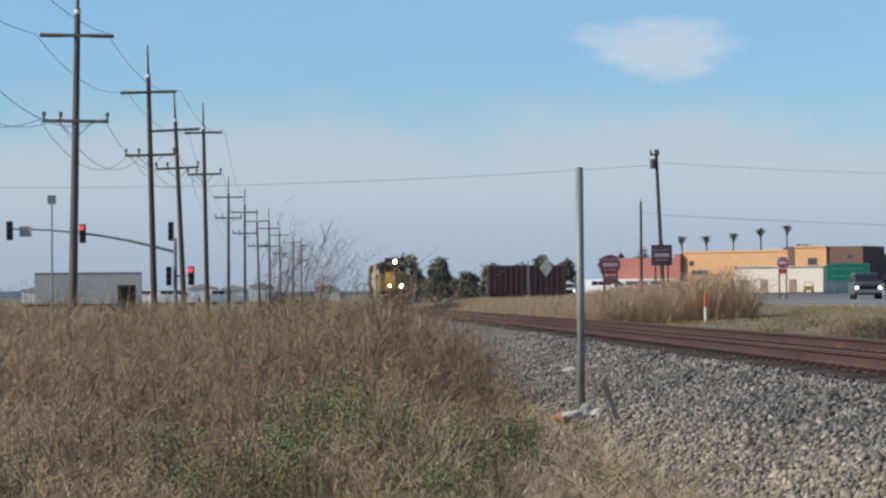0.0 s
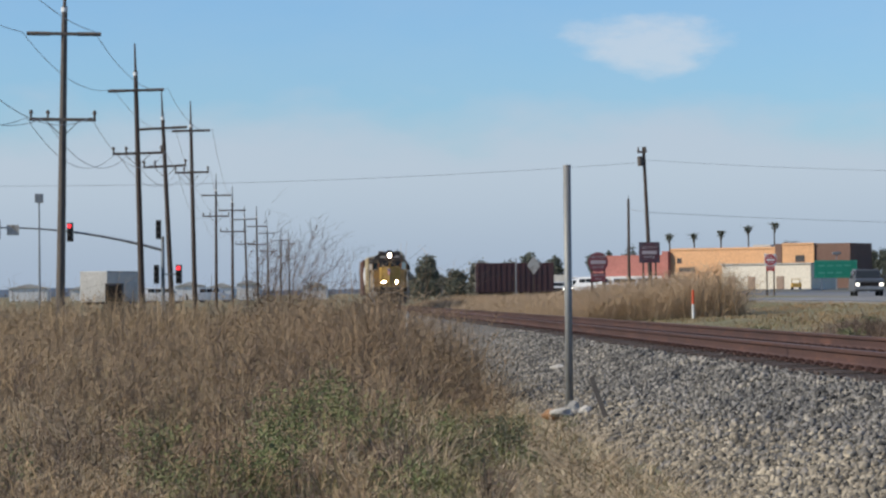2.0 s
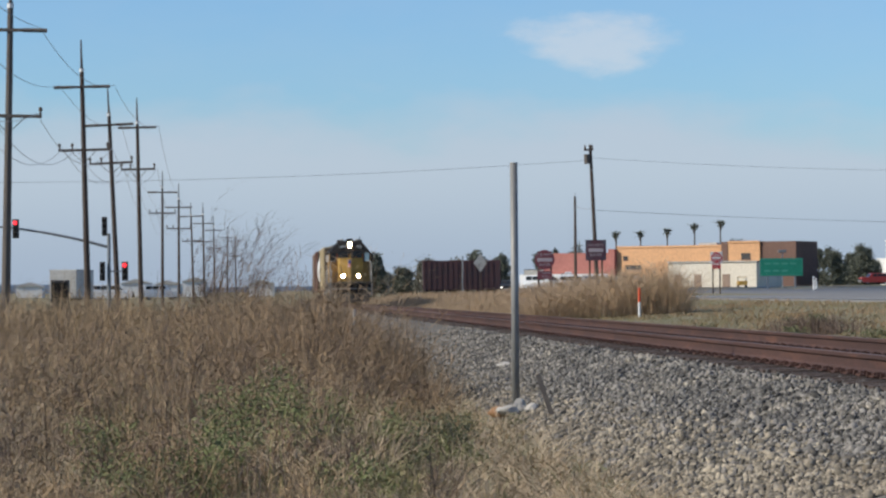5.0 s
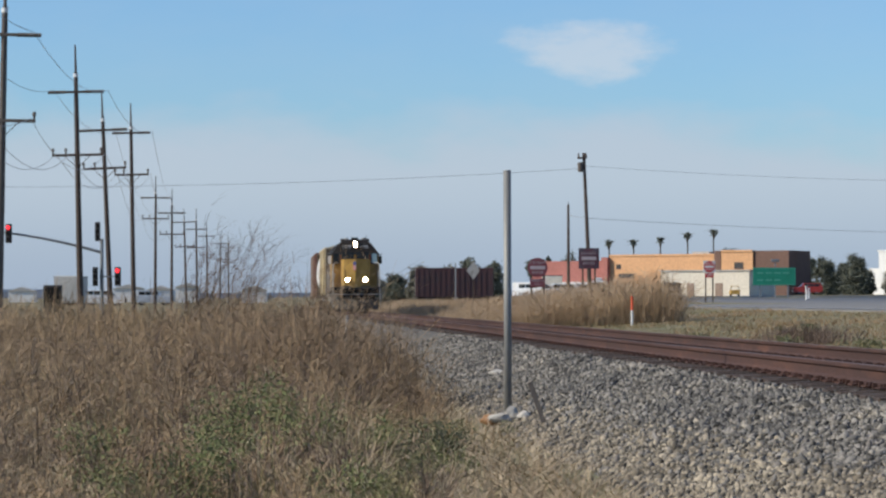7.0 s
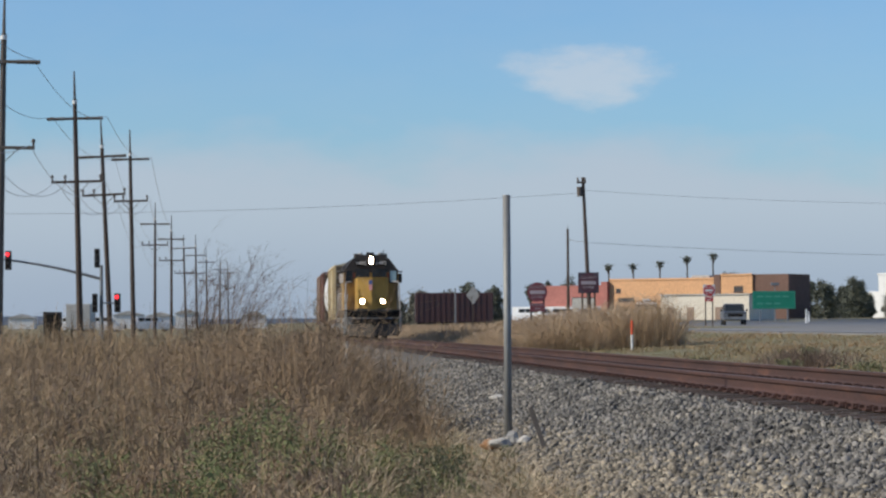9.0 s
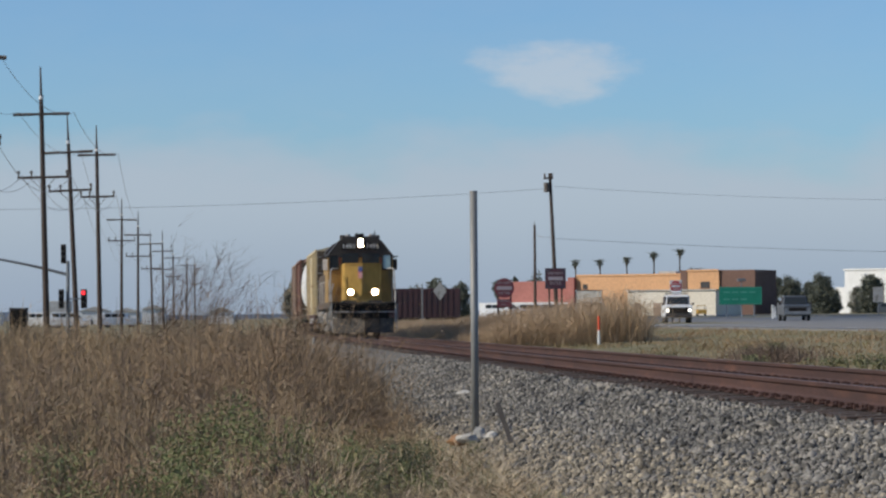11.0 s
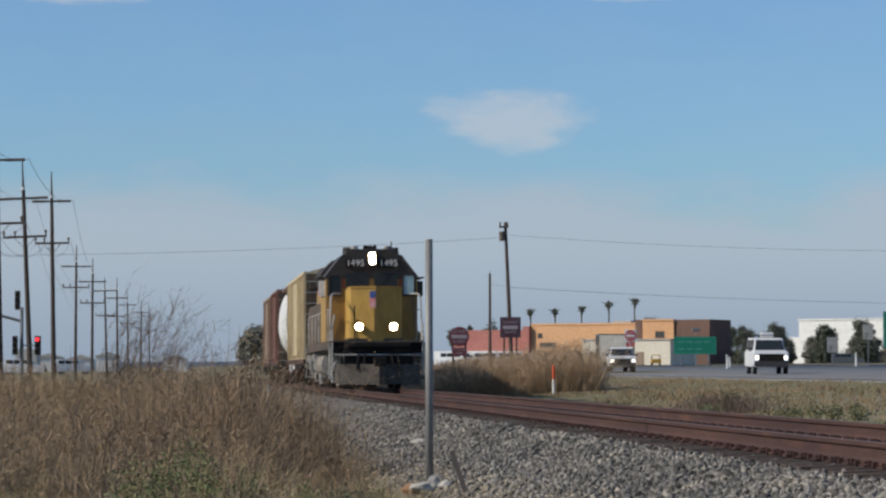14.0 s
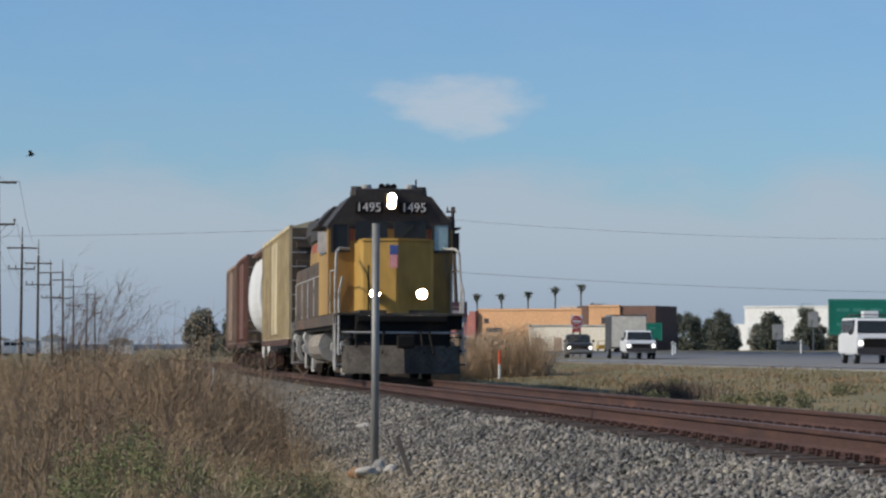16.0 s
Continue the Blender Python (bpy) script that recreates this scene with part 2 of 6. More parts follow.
M = {
    "ground": mat("ground", (0.225, 0.175, 0.10), (0.155, 0.142, 0.065), 0.4, 0.95, bump=0.5, fine=30, stain=(0.10, 0.12, 0.042)),
    "ballast": mat("ballast", (0.20, 0.183, 0.158), (0.085, 0.079, 0.071), 7.0, 0.95, bump=1.0, voro=14, fine=5, gloss=0.2),
    "stone_sandy": mat("stone_sandy", (0.285, 0.242, 0.178), (0.16, 0.135, 0.102), 0.7, 0.92, island=0.7, fine=25, bump=0.3, stain=(0.27, 0.235, 0.18)),
    "stone": mat("stone", (0.215, 0.196, 0.168), (0.105, 0.098, 0.089), 0.55, 0.92, island=0.85, fine=25, bump=0.3, stain=(0.25, 0.22, 0.175)),
    "stone_one": mat("stone_one", (0.27, 0.24, 0.205), (0.17, 0.155, 0.138), 3, 0.92, obj=0.4, fine=8, bump=0.3),
    "rail": mat("rail", (0.092, 0.047, 0.036), (0.06, 0.033, 0.027), 3, 0.75, 0.1, fine=14, bump=0.2, stain=(0.115, 0.055, 0.037), stretch=(1, 0.15, 1), gloss=0.25),
    "rail_top": mat("rail_top", (0.135, 0.09, 0.08), (0.10, 0.065, 0.058), 2, 0.6, 0.2, stretch=(1, 0.1, 1)),
    "tie": mat("tie", (0.075, 0.05, 0.038), (0.045, 0.032, 0.026), 4, 0.9, bump=0.5, obj=0.25, stretch=(0.3, 4, 1)),
    "weed": mat("weed", (0.44, 0.31, 0.175), (0.31, 0.215, 0.12), 0.45, 0.9, island=0.5, fine=4),
    "brush": mat("brush", (0.48, 0.345, 0.215), (0.40, 0.28, 0.172), 0.12, 0.9, island=0.22, fine=6, stain=(0.30, 0.21, 0.135)),
    "straw": mat("straw", (0.54, 0.43, 0.285), (0.38, 0.29, 0.185), 0.5, 0.85, island=0.4, fine=4),
    "dark_weed": mat("dark_weed", (0.15, 0.10, 0.072), (0.13, 0.09, 0.065), 0.5, 0.9, island=0.4, fine=4),
    "green": mat("green", (0.215, 0.235, 0.10), (0.15, 0.17, 0.072), 0.8, 0.8, island=0.28, gloss=0.2, fine=5),
    "weed_green": mat("weed_green", (0.285, 0.245, 0.115), (0.18, 0.165, 0.07), 0.6, 0.85, island=0.45, fine=4),
    "brown_weed": mat("brown_weed", (0.315, 0.215, 0.125), (0.20, 0.137, 0.082), 0.5, 0.9, island=0.65, fine=4),
    "dark_green": mat("dark_green", (0.18, 0.175, 0.08), (0.095, 0.10, 0.045), 0.8, 0.75, island=0.4, fine=5),
    "field_green": mat("field_green", (0.15, 0.14, 0.055), (0.31, 0.185, 0.095), 0.15, 0.85, island=0.25, fine=4),
    "galv": mat("galv", (0.27, 0.265, 0.25), (0.20, 0.195, 0.185), 6, 0.55, 0.25, fine=10, stretch=(1, 1, 0.15)),
    "pole": mat("pole", (0.095, 0.065, 0.048), (0.06, 0.043, 0.036), 1.5, 0.9, bump=0.3, stretch=(4, 4, 0.3), fine=6),
    "pole_grey": mat("pole_grey", (0.15, 0.125, 0.105), (0.10, 0.085, 0.075), 1.5, 0.9, bump=0.3, stretch=(4, 4, 0.3), fine=6),
    "wire": mat("wire", (0.27, 0.28, 0.30), (0.22, 0.23, 0.245), 1, 0.6),
    "steel": mat("steel", (0.30, 0.31, 0.32), (0.22, 0.23, 0.24), 2, 0.5, 0.5),
    "black": mat("black", (0.011, 0.010, 0.010), (0.018, 0.016, 0.014), 1.2, 0.8, fine=8, stain=(0.026, 0.02, 0.015), gloss=0.15),
    "yellow": mat("yellow", (0.52, 0.315, 0.078), (0.43, 0.255, 0.062), 0.7, 0.6, gloss=0.25, fine=9, stain=(0.30, 0.18, 0.05), stretch=(1, 1, 0.35)),
    "yellow_brown": mat("yellow_brown", (0.095, 0.062, 0.034), (0.06, 0.042, 0.027), 0.6, 0.65, fine=9, stain=(0.17, 0.08, 0.038), stretch=(1, 1, 0.35)),
    "yellow_mid": mat("yellow_mid", (0.41, 0.24, 0.052), (0.31, 0.175, 0.042), 0.7, 0.55, fine=9, stain=(0.16, 0.10, 0.045), stretch=(1, 1, 0.35)),
    "tank_dust": mat("tank_dust", (0.33, 0.29, 0.25), (0.22, 0.19, 0.16), 1.4, 0.85, gloss=0.2, fine=9, stain=(0.12, 0.095, 0.075)),
    "plough": mat("plough", (0.12, 0.105, 0.09), (0.06, 0.052, 0.045), 1.6, 0.85, gloss=0.1, fine=9, stain=(0.05, 0.042, 0.036)),
    "loco_grey": mat("loco_grey", (0.062, 0.053, 0.047), (0.042, 0.036, 0.032), 0.8, 0.65, gloss=0.25, fine=9, stain=(0.035, 0.031, 0.03)),
    "truck_grey": mat("truck_grey", (0.50, 0.48, 0.45), (0.38, 0.36, 0.33), 1.2, 0.7, 0.1, fine=8, stain=(0.10, 0.085, 0.07)),
    "glass": mat("glass", (0.02, 0.025, 0.03), (0.03, 0.035, 0.04), 0.5, 0.2, gloss=0.2),
    "white": mat("white", (0.78, 0.77, 0.75), (0.68, 0.67, 0.64), 0.8, 0.55, fine=9),
    "hopper_white": mat("hopper_white", (0.72, 0.71, 0.69), (0.60, 0.59, 0.57), 0.6, 0.6, stain=(0.42, 0.38, 0.33), stretch=(1, 1, 0.3)),
    "tan": mat("tan", (0.58, 0.48, 0.30), (0.48, 0.39, 0.24), 0.6, 0.7, stain=(0.30, 0.22, 0.14), stretch=(1, 1, 0.3)),
    "tan_grey": mat("tan_grey", (0.34, 0.24, 0.18), (0.26, 0.18, 0.135), 0.6, 0.7, stain=(0.20, 0.14, 0.10), stretch=(1, 1, 0.3)),
    "box_red": mat("box_red", (0.225, 0.11, 0.08), (0.165, 0.08, 0.06), 0.6, 0.75, stain=(0.11, 0.055, 0.04), stretch=(1, 1, 0.3)),
    # boxcar end: its shadow is painted in as dark brown
    "box_end_shade": mat("box_end_shade", (0.10, 0.07, 0.045), (0.065, 0.046, 0.032), 0.6, 0.8, stain=(0.16, 0.11, 0.06)),
    # opaque pane; the sky seen through it is put into the colour
    "pane_sky_tint": mat("pane_sky_tint", (0.36, 0.50, 0.52), (0.30, 0.43, 0.46), 0.8, 0.1),
    "blue": mat("blue", (0.035, 0.07, 0.24), (0.03, 0.055, 0.2), 3, 0.5),
    "red": mat("red", (0.55, 0.035, 0.04), (0.45, 0.03, 0.035), 3, 0.5),
    "sign_green_pale": mat("sign_green_pale", (0.10, 0.38, 0.27), (0.08, 0.33, 0.23), 3, 0.5),
    "sign_dark": mat("sign_dark", (0.115, 0.036, 0.052), (0.085, 0.033, 0.047), 3, 0.6),
    "line_worn": mat("line_worn", (0.34, 0.34, 0.335), (0.22, 0.22, 0.22), 1.5, 0.85),
    "stripe_red": mat("stripe_red", (0.36, 0.075, 0.03), (0.28, 0.06, 0.03), 3, 0.6),
    "sign_old": mat("sign_old", (0.22, 0.05, 0.065), (0.165, 0.042, 0.055), 3, 0.6),
    "sign_back": mat("sign_back", (0.085, 0.055, 0.075), (0.065, 0.045, 0.06), 3, 0.6),
    "sign_pale": mat("sign_pale", (0.46, 0.39, 0.40), (0.38, 0.32, 0.33), 3, 0.6),
    "sign_green": mat("sign_green", (0.015, 0.27, 0.16), (0.012, 0.22, 0.13), 1, 0.5),
    "orange_wall": mat("orange_wall", (0.70, 0.39, 0.20), (0.66, 0.365, 0.185), 0.12, 0.85, fine=20, stain=(0.70, 0.38, 0.19)),
    "red_wall": mat("red_wall", (0.43, 0.165, 0.135), (0.38, 0.145, 0.12), 0.12, 0.85, fine=20),
    # brown trim colour; on the store's end wall it stands for shade
    "brown_and_shade": mat("brown_and_shade", (0.18, 0.10, 0.075), (0.14, 0.08, 0.06), 0.12, 0.85, fine=20),
    "cream": mat("cream", (0.74, 0.68, 0.57), (0.68, 0.61, 0.50), 0.15, 0.85, fine=20),
    "dark": mat("dark", (0.035, 0.032, 0.034), (0.05, 0.045, 0.045), 0.6, 0.7),
    "maroon": mat("maroon", (0.075, 0.03, 0.032), (0.05, 0.024, 0.028), 0.4, 0.7, stain=(0.04, 0.025, 0.028)),
    "asphalt": mat("asphalt", (0.135, 0.137, 0.145), (0.11, 0.112, 0.118), 0.3, 0.85, fine=60, bump=0.2),
    "gravel_edge": mat("gravel_edge", (0.26, 0.24, 0.21), (0.20, 0.185, 0.16), 0.5, 0.95, fine=40, bump=0.3),
    "leaf_dark": mat("leaf_dark", (0.15, 0.155, 0.12), (0.11, 0.118, 0.092), 0.6, 0.9, island=0.3, gloss=0.1),
    "leaf_olive": mat("leaf_olive", (0.21, 0.20, 0.155), (0.16, 0.155, 0.12), 0.6, 0.8, island=0.5),
    "bark": mat("bark", (0.10, 0.08, 0.06), (0.07, 0.055, 0.042), 2, 0.9, bump=0.4),
    "trailer": mat("trailer", (0.58, 0.55, 0.50), (0.50, 0.47, 0.42), 0.5, 0.6),
    "suv_grey": mat("suv_grey", (0.13, 0.135, 0.145), (0.11, 0.115, 0.12), 1, 0.3, 0.4),
    "suv_dark": mat("suv_dark", (0.07, 0.075, 0.085), (0.055, 0.06, 0.07), 1, 0.3, 0.4),
    "car_white": mat("car_white", (0.76, 0.76, 0.76), (0.70, 0.70, 0.70), 1, 0.3),
    "car_red": mat("car_red", (0.42, 0.04, 0.035), (0.35, 0.035, 0.03), 1, 0.3),
    "tyre": mat("tyre", (0.02, 0.02, 0.021), (0.028, 0.027, 0.026), 6, 0.85),
    "concrete": mat("concrete", (0.50, 0.47, 0.42), (0.40, 0.37, 0.32), 4, 0.9, bump=0.5),
    "rust": mat("rust", (0.30, 0.15, 0.06), (0.22, 0.11, 0.05), 6, 0.9, bump=0.4),
    "stake": mat("stake", (0.17, 0.145, 0.12), (0.12, 0.10, 0.085), 6, 0.9),
    "marker_orange": mat("marker_orange", (0.75, 0.10, 0.03), (0.65, 0.085, 0.03), 6, 0.6),
    "lamp_warm": mat("lamp_warm", (1.0, 0.80, 0.50), (1.0, 0.80, 0.50), 1, 0.5, glow=160),
    "lamp_red": mat("lamp_red", (1.0, 0.03, 0.04), (1.0, 0.03, 0.04), 1, 0.5, glow=2.0),
    "lamp_car": mat("lamp_car", (1.0, 0.93, 0.80), (1.0, 0.93, 0.80), 1, 0.5, glow=3.0),
    # blue of distant haze painted into the hills
    "hill": mat("hill", (0.22, 0.27, 0.36), (0.20, 0.25, 0.33), 0.01, 1.0),
}


# ---------------------------------------------------------------- mesh helpers
def box(bm, x0, x1, y0, y1, z0, z1, bevel=0.0):
    m = Matrix.Translation(((x0 + x1) / 2, (y0 + y1) / 2, (z0 + z1) / 2)) @ Matrix.Diagonal((abs(x1 - x0), abs(y1 - y0), abs(z1 - z0), 1))
    r = bmesh.ops.create_cube(bm, size=1, matrix=m)
    if bevel:
        es = list({e for v in r["verts"] for e in v.link_edges})
        bmesh.ops.bevel(bm, geom=es, offset=bevel, segments=2, affect="EDGES", profile=0.6)
    return bm


def tube(bm, p, q, r, r2=None, seg=8):
    p, q = Vector(p), Vector(q)
    d = q - p
    m = Matrix.Translation((p + q) / 2) @ d.to_track_quat("Z", "Y").to_matrix().to_4x4()
    bmesh.ops.create_cone(bm, cap_ends=True, segments=seg, radius1=r, radius2=r if r2 is None else r2, depth=d.length, matrix=m)
    return bm


def prism(bm, outline, axis, a, b):
    """Sweep a closed outline of (p, q) pairs along axis 'x' (p=y, q=z), 'y' (p=x, q=z) or 'z' (p=x, q=y) from a to b."""
    place = {"x": lambda p, q, s: (s, p, q), "y": lambda p, q, s: (p, s, q), "z": lambda p, q, s: (p, q, s)}[axis]
    lo = [bm.verts.new(place(p, q, a)) for p, q in outline]
    hi = [bm.verts.new(place(p, q, b)) for p, q in outline]
    k = len(outline)
    bm.faces.new(lo), bm.faces.new(hi[::-1])
    for i in range(k):
        bm.faces.new((lo[i], hi[i], hi[(i + 1) % k], lo[(i + 1) % k]))
    bmesh.ops.recalc_face_normals(bm, faces=bm.faces[:])
    return bm


def B():
    return bmesh.new()


def mesh_of(name, bm, material, smooth=False):
    me = bpy.data.meshes.new(name)
    bm.to_mesh(me)
    bm.free()
    me.materials.append(material)
    if smooth:
        for f in me.polygons:
            f.use_smooth = True
    return me


def part(name, bm, material, parent, label="", smooth=False):
    ob = new(name, mesh_of(name, bm, M[material], smooth))
    ob.parent = parent
    if label:
        tagged(ob, label)
    return ob


def thing(name, label, category, group="", kind="", m=None):
    ob = tagged(new(name), label, category, group, kind)
    ob.empty_display_size = 0.2
    if m is not None:
        ob.matrix_basis = m
    return ob


def solid(name, bm, material, label, category, group="", kind="", m=None, smooth=False):
    ob = tagged(new(name, mesh_of(name, bm, M[material], smooth)), label, category, group, kind)
    if m is not None:
        ob.matrix_basis = m
    return ob


def mesh_np(name, V, F, material):
    """A mesh from arrays of vertices and of faces with equal corner counts."""
    me = bpy.data.meshes.new(name)
    V, F = np.asarray(V, dtype=np.float32), np.asarray(F, dtype=np.int32)
    k = F.shape[1]
    me.vertices.add(len(V))
    me.vertices.foreach_set("co", V.ravel())
    me.loops.add(F.size)
    me.loops.foreach_set("vertex_index", F.ravel())
    me.polygons.add(len(F))
    me.polygons.foreach_set("loop_start", np.arange(0, F.size, k, dtype=np.int32))
    me.update(calc_edges=True)
    me.validate()
    me.materials.append(M[material])
    return me


rng = np.random.default_rng(7)


def blades(root, height, width, lean, seg=3, bend=0.5, turn=None):
    """Many tapering, curved ribbons, one for each root. Returns vertices and quads."""
    n = len(root)
    az = rng.uniform(0, 2 * np.pi, n) if turn is None else turn
    dirx, diry = np.cos(az) * lean, np.sin(az) * lean
    wa = rng.uniform(0, np.pi, n)
    wx, wy = np.cos(wa) * width, np.sin(wa) * width
    rows = []
    for i in range(seg + 1):
        f = i / seg
        sway = f + bend * f * f
        c = root + np.stack([dirx * sway * height, diry * sway * height, height * f * (1 - 0.25 * lean * f)], 1)
        w = (1 - 0.75 * f) * 0.5
        off = np.stack([wx * w, wy * w, 0 * wx], 1)
        rows += [c - off, c + off]
    V = np.stack(rows, 1)
    base = (np.arange(n) * (2 * seg + 2))[:, None]
    F = np.concatenate([base + np.array([[2 * i, 2 * i + 1, 2 * i + 3, 2 * i + 2]]) for i in range(seg)], 0)
    return V.reshape(-1, 3), F


def gather(parts):
    Vs, Fs, k = [], [], 0
    for V, F in parts:
        Vs.append(V), Fs.append(F + k)
        k += len(V)
    return np.concatenate(Vs), np.concatenate(Fs)

# ---------------------------------------------------------------- the lie of the land
SLOPE, FALL = 0.0429, 0.0022
TRACK = pose(6.44, 0, 0.020, -0.126, 0, 2.456)


def centre_x(y):
    return 6.44 - SLOPE * y


PROFILE_U = [-400, -60, -14, -6, -4.6, -3.4, -1.7, -1.3, 1.3, 1.8, 3.2, 8, 16, 20.5, 21.5, 38, 40, 60, 90, 400]
PROFILE_Z = [-0.5, -0.7, -0.95, -1.02, -1.0, -0.80, -0.36, -0.32, -0.29, -0.33, -0.62, -0.50, -0.20, 0.02, 0.07, 0.12, 0.2, 0.6, 0.85, 0.9]


def ground_z(x, y):
    u = x - centre_x(y)
    z = np.interp(u, PROFILE_U, PROFILE_Z)
    near = np.interp(np.abs(u), [0, 4, 30], [1, 1, 0])
    return z - FALL * np.clip(y, 0, 300) * near


def make_ground():
    ys = np.concatenate([np.linspace(-60, 10, 12), np.linspace(12, 80, 120), np.linspace(82, 320, 110), np.linspace(340, 3000, 40)])
    us = np.concatenate([np.linspace(-1500, -60, 20), np.linspace(-56, -15, 24), np.linspace(-14, 12, 90), np.linspace(13, 50, 60), np.linspace(55, 1500, 30)])
    Yg, Ug = np.meshgrid(ys, us, indexing="ij")
    Xg = centre_x(Yg) + Ug
    Z = ground_z(Xg, Yg)
    rough = np.array([noise.noise(Vector((x * 0.7, y * 0.5, 0))) for x, y in zip(Xg.ravel(), Yg.ravel())]).reshape(Xg.shape)
    Z = Z + rough * 0.05 * (np.abs(Ug) > 3.5) * ((Ug < 20) | (Ug > 40))
    V = np.stack([Xg, Yg, Z], -1).reshape(-1, 3)
    a, b = len(ys), len(us)
    i = (np.arange(a - 1)[:, None] * b + np.arange(b - 1)[None]).ravel()
    F = np.stack([i, i + 1, i + b + 1, i + b], 1)
    tagged(new("ground", mesh_np("ground", V, F, "ground")), "bare earth with dry grass", "ground", kind="structure")


def strip(name, u0, u1, y0, y1, lift, material, label, category, kind="structure"):
    """A strip that follows the road, lying just over the ground."""
    n = 80
    ys = np.linspace(y0, y1, n)
    V = []
    for y in ys:
        for u in (u0, u1):
            x = centre_x(y) + u
            V.append((x, y, ground_z(x, y) + lift))
        for u in (u1, u0):
            x = centre_x(y) + u
            V.append((x, y, ground_z(x, y) + lift - 0.03))
    F = [(4 * i + a, 4 * i + (a + 1) % 4, 4 * i + 4 + (a + 1) % 4, 4 * i + 4 + a) for i in range(n - 1) for a in range(4)]
    return tagged(new(name, mesh_np(name, V, F, material)), label, category, kind=kind)


make_ground()
strip("road", 21.6, 62, -60, 900, 0.012, "asphalt", "worn grey asphalt highway", "road")
strip("road_shoulder", 20.2, 21.5, -60, 900, 0.016, "gravel_edge", "pale gravel road shoulder", "road shoulder")
for u in (22.6, 37.0):
    strip("road_line", u, u + 0.12, 20, 600, 0.018, "line_worn", "worn white edge line", "road marking")


# ---------------------------------------------------------------- railway track
RAIL = [(-0.0365, 0.0), (-0.036, -0.03), (-0.03, -0.042), (-0.010, -0.052), (-0.009, -0.13), (-0.02, -0.15), (-0.073, -0.165), (-0.073, -0.178),
        (0.073, -0.178), (0.073, -0.165), (0.02, -0.15), (0.009, -0.13), (0.010, -0.052), (0.03, -0.042), (0.036, -0.03), (0.0365, 0.0)]
track = thing("railway_track", "rusty brown railway track on grey ballast", "railway track", kind="structure", m=TRACK)
CROSS_LEVEL = 0.035      # the outer rail lies higher
for side in (-0.755, 0.755):
    lift = CROSS_LEVEL if side > 0 else 0.0
    rail = part("rail", prism(B(), [(side + p, q - 0.003 + lift) for p, q in RAIL], "y", -20, 420), "rail", track, "rusty steel rail")
    part("running_surface", box(B(), side - 0.034, side + 0.034, -20, 420, lift - 0.012, lift), "rail_top", rail, "worn bare steel rail head")
tie_bm = box(B(), -1.3, 1.3, -0.115, 0.115, -0.36, -0.19, 0.012)
tie_me = mesh_of("tie", tie_bm, M["tie"])
TIE = 0.56
for i in range(300):
    ob = new("tie", tie_me)
    ob.parent = track
    ob.matrix_basis = pose(random.uniform(-0.04, 0.04), -4 + i * TIE, CROSS_LEVEL / 2 - random.uniform(0.0, 0.012), 0, -1.3, random.uniform(-0.8, 0.8))
# plates, spikes and anchors on each tie, both sides of both rails
hw = B()
for i in range(200):
    y = -4 + i * TIE
    for side in (-0.755, 0.755):
        up = CROSS_LEVEL if side > 0 else 0.0
        box(hw, side - 0.17, side + 0.17, y - 0.09, y + 0.09, up - 0.192, up - 0.176)
        for s in (-1, 1):
            for d in (-0.13, 0.13):
                box(hw, side + s * 0.075, side + s * 0.115, y + d - 0.018, y + d + 0.018, up - 0.20, up - 0.152)
            box(hw, side + s * 0.085, side + s * 0.12, y - 0.03, y + 0.0, up - 0.18, up - 0.145)
tagged(part("tie_plate", hw, "rail", track), "rusty tie plates, spikes and rail anchors", kind="stuff")

# ballast bed: a shaped bank, with loose stones over it
bed_u = [-3.9, -3.4, -2.6, -1.9, -1.6, -1.3, 1.3, 1.7, 2.4, 3.3]
bed_z = [-0.95, -0.79, -0.55, -0.335, -0.252, -0.246, -0.225, -0.225, -0.36, -0.54]


def bed_height(u):
    return np.interp(u, bed_u, bed_z)


ys = np.linspace(-10, 420, 430)
uu = np.array(sorted(bed_u + list(np.linspace(-3.8, 3.2, 30))))
Yb, Ub = np.meshgrid(ys, uu, indexing="ij")
Vb = np.stack([Ub, Yb, bed_height(Ub)], -1).reshape(-1, 3)
a, b = Yb.shape
i = (np.arange(a - 1)[:, None] * b + np.arange(b - 1)[None]).ravel()
bed = part("ballast_bed", B(), "ballast", track, "bank of crushed grey stone ballast")
bed.data = mesh_np("ballast_bed", Vb, np.stack([i, i + 1, i + b + 1, i + b], 1), "ballast")

PHI = (1 + 5 ** 0.5) / 2
ICO_V = np.array([(-1, PHI, 0), (1, PHI, 0), (-1, -PHI, 0), (1, -PHI, 0), (0, -1, PHI), (0, 1, PHI), (0, -1, -PHI), (0, 1, -PHI), (PHI, 0, -1), (PHI, 0, 1), (-PHI, 0, -1), (-PHI, 0, 1)]) / 1.9
ICO_F = np.array([(0, 11, 5), (0, 5, 1), (0, 1, 7), (0, 7, 10), (0, 10, 11), (1, 5, 9), (5, 11, 4), (11, 10, 2), (10, 7, 6), (7, 1, 8), (3, 9, 4), (3, 4, 2), (3, 2, 6), (3, 6, 8), (3, 8, 9), (4, 9, 5), (2, 4, 11), (6, 2, 10), (8, 6, 7), (9, 8, 1)])


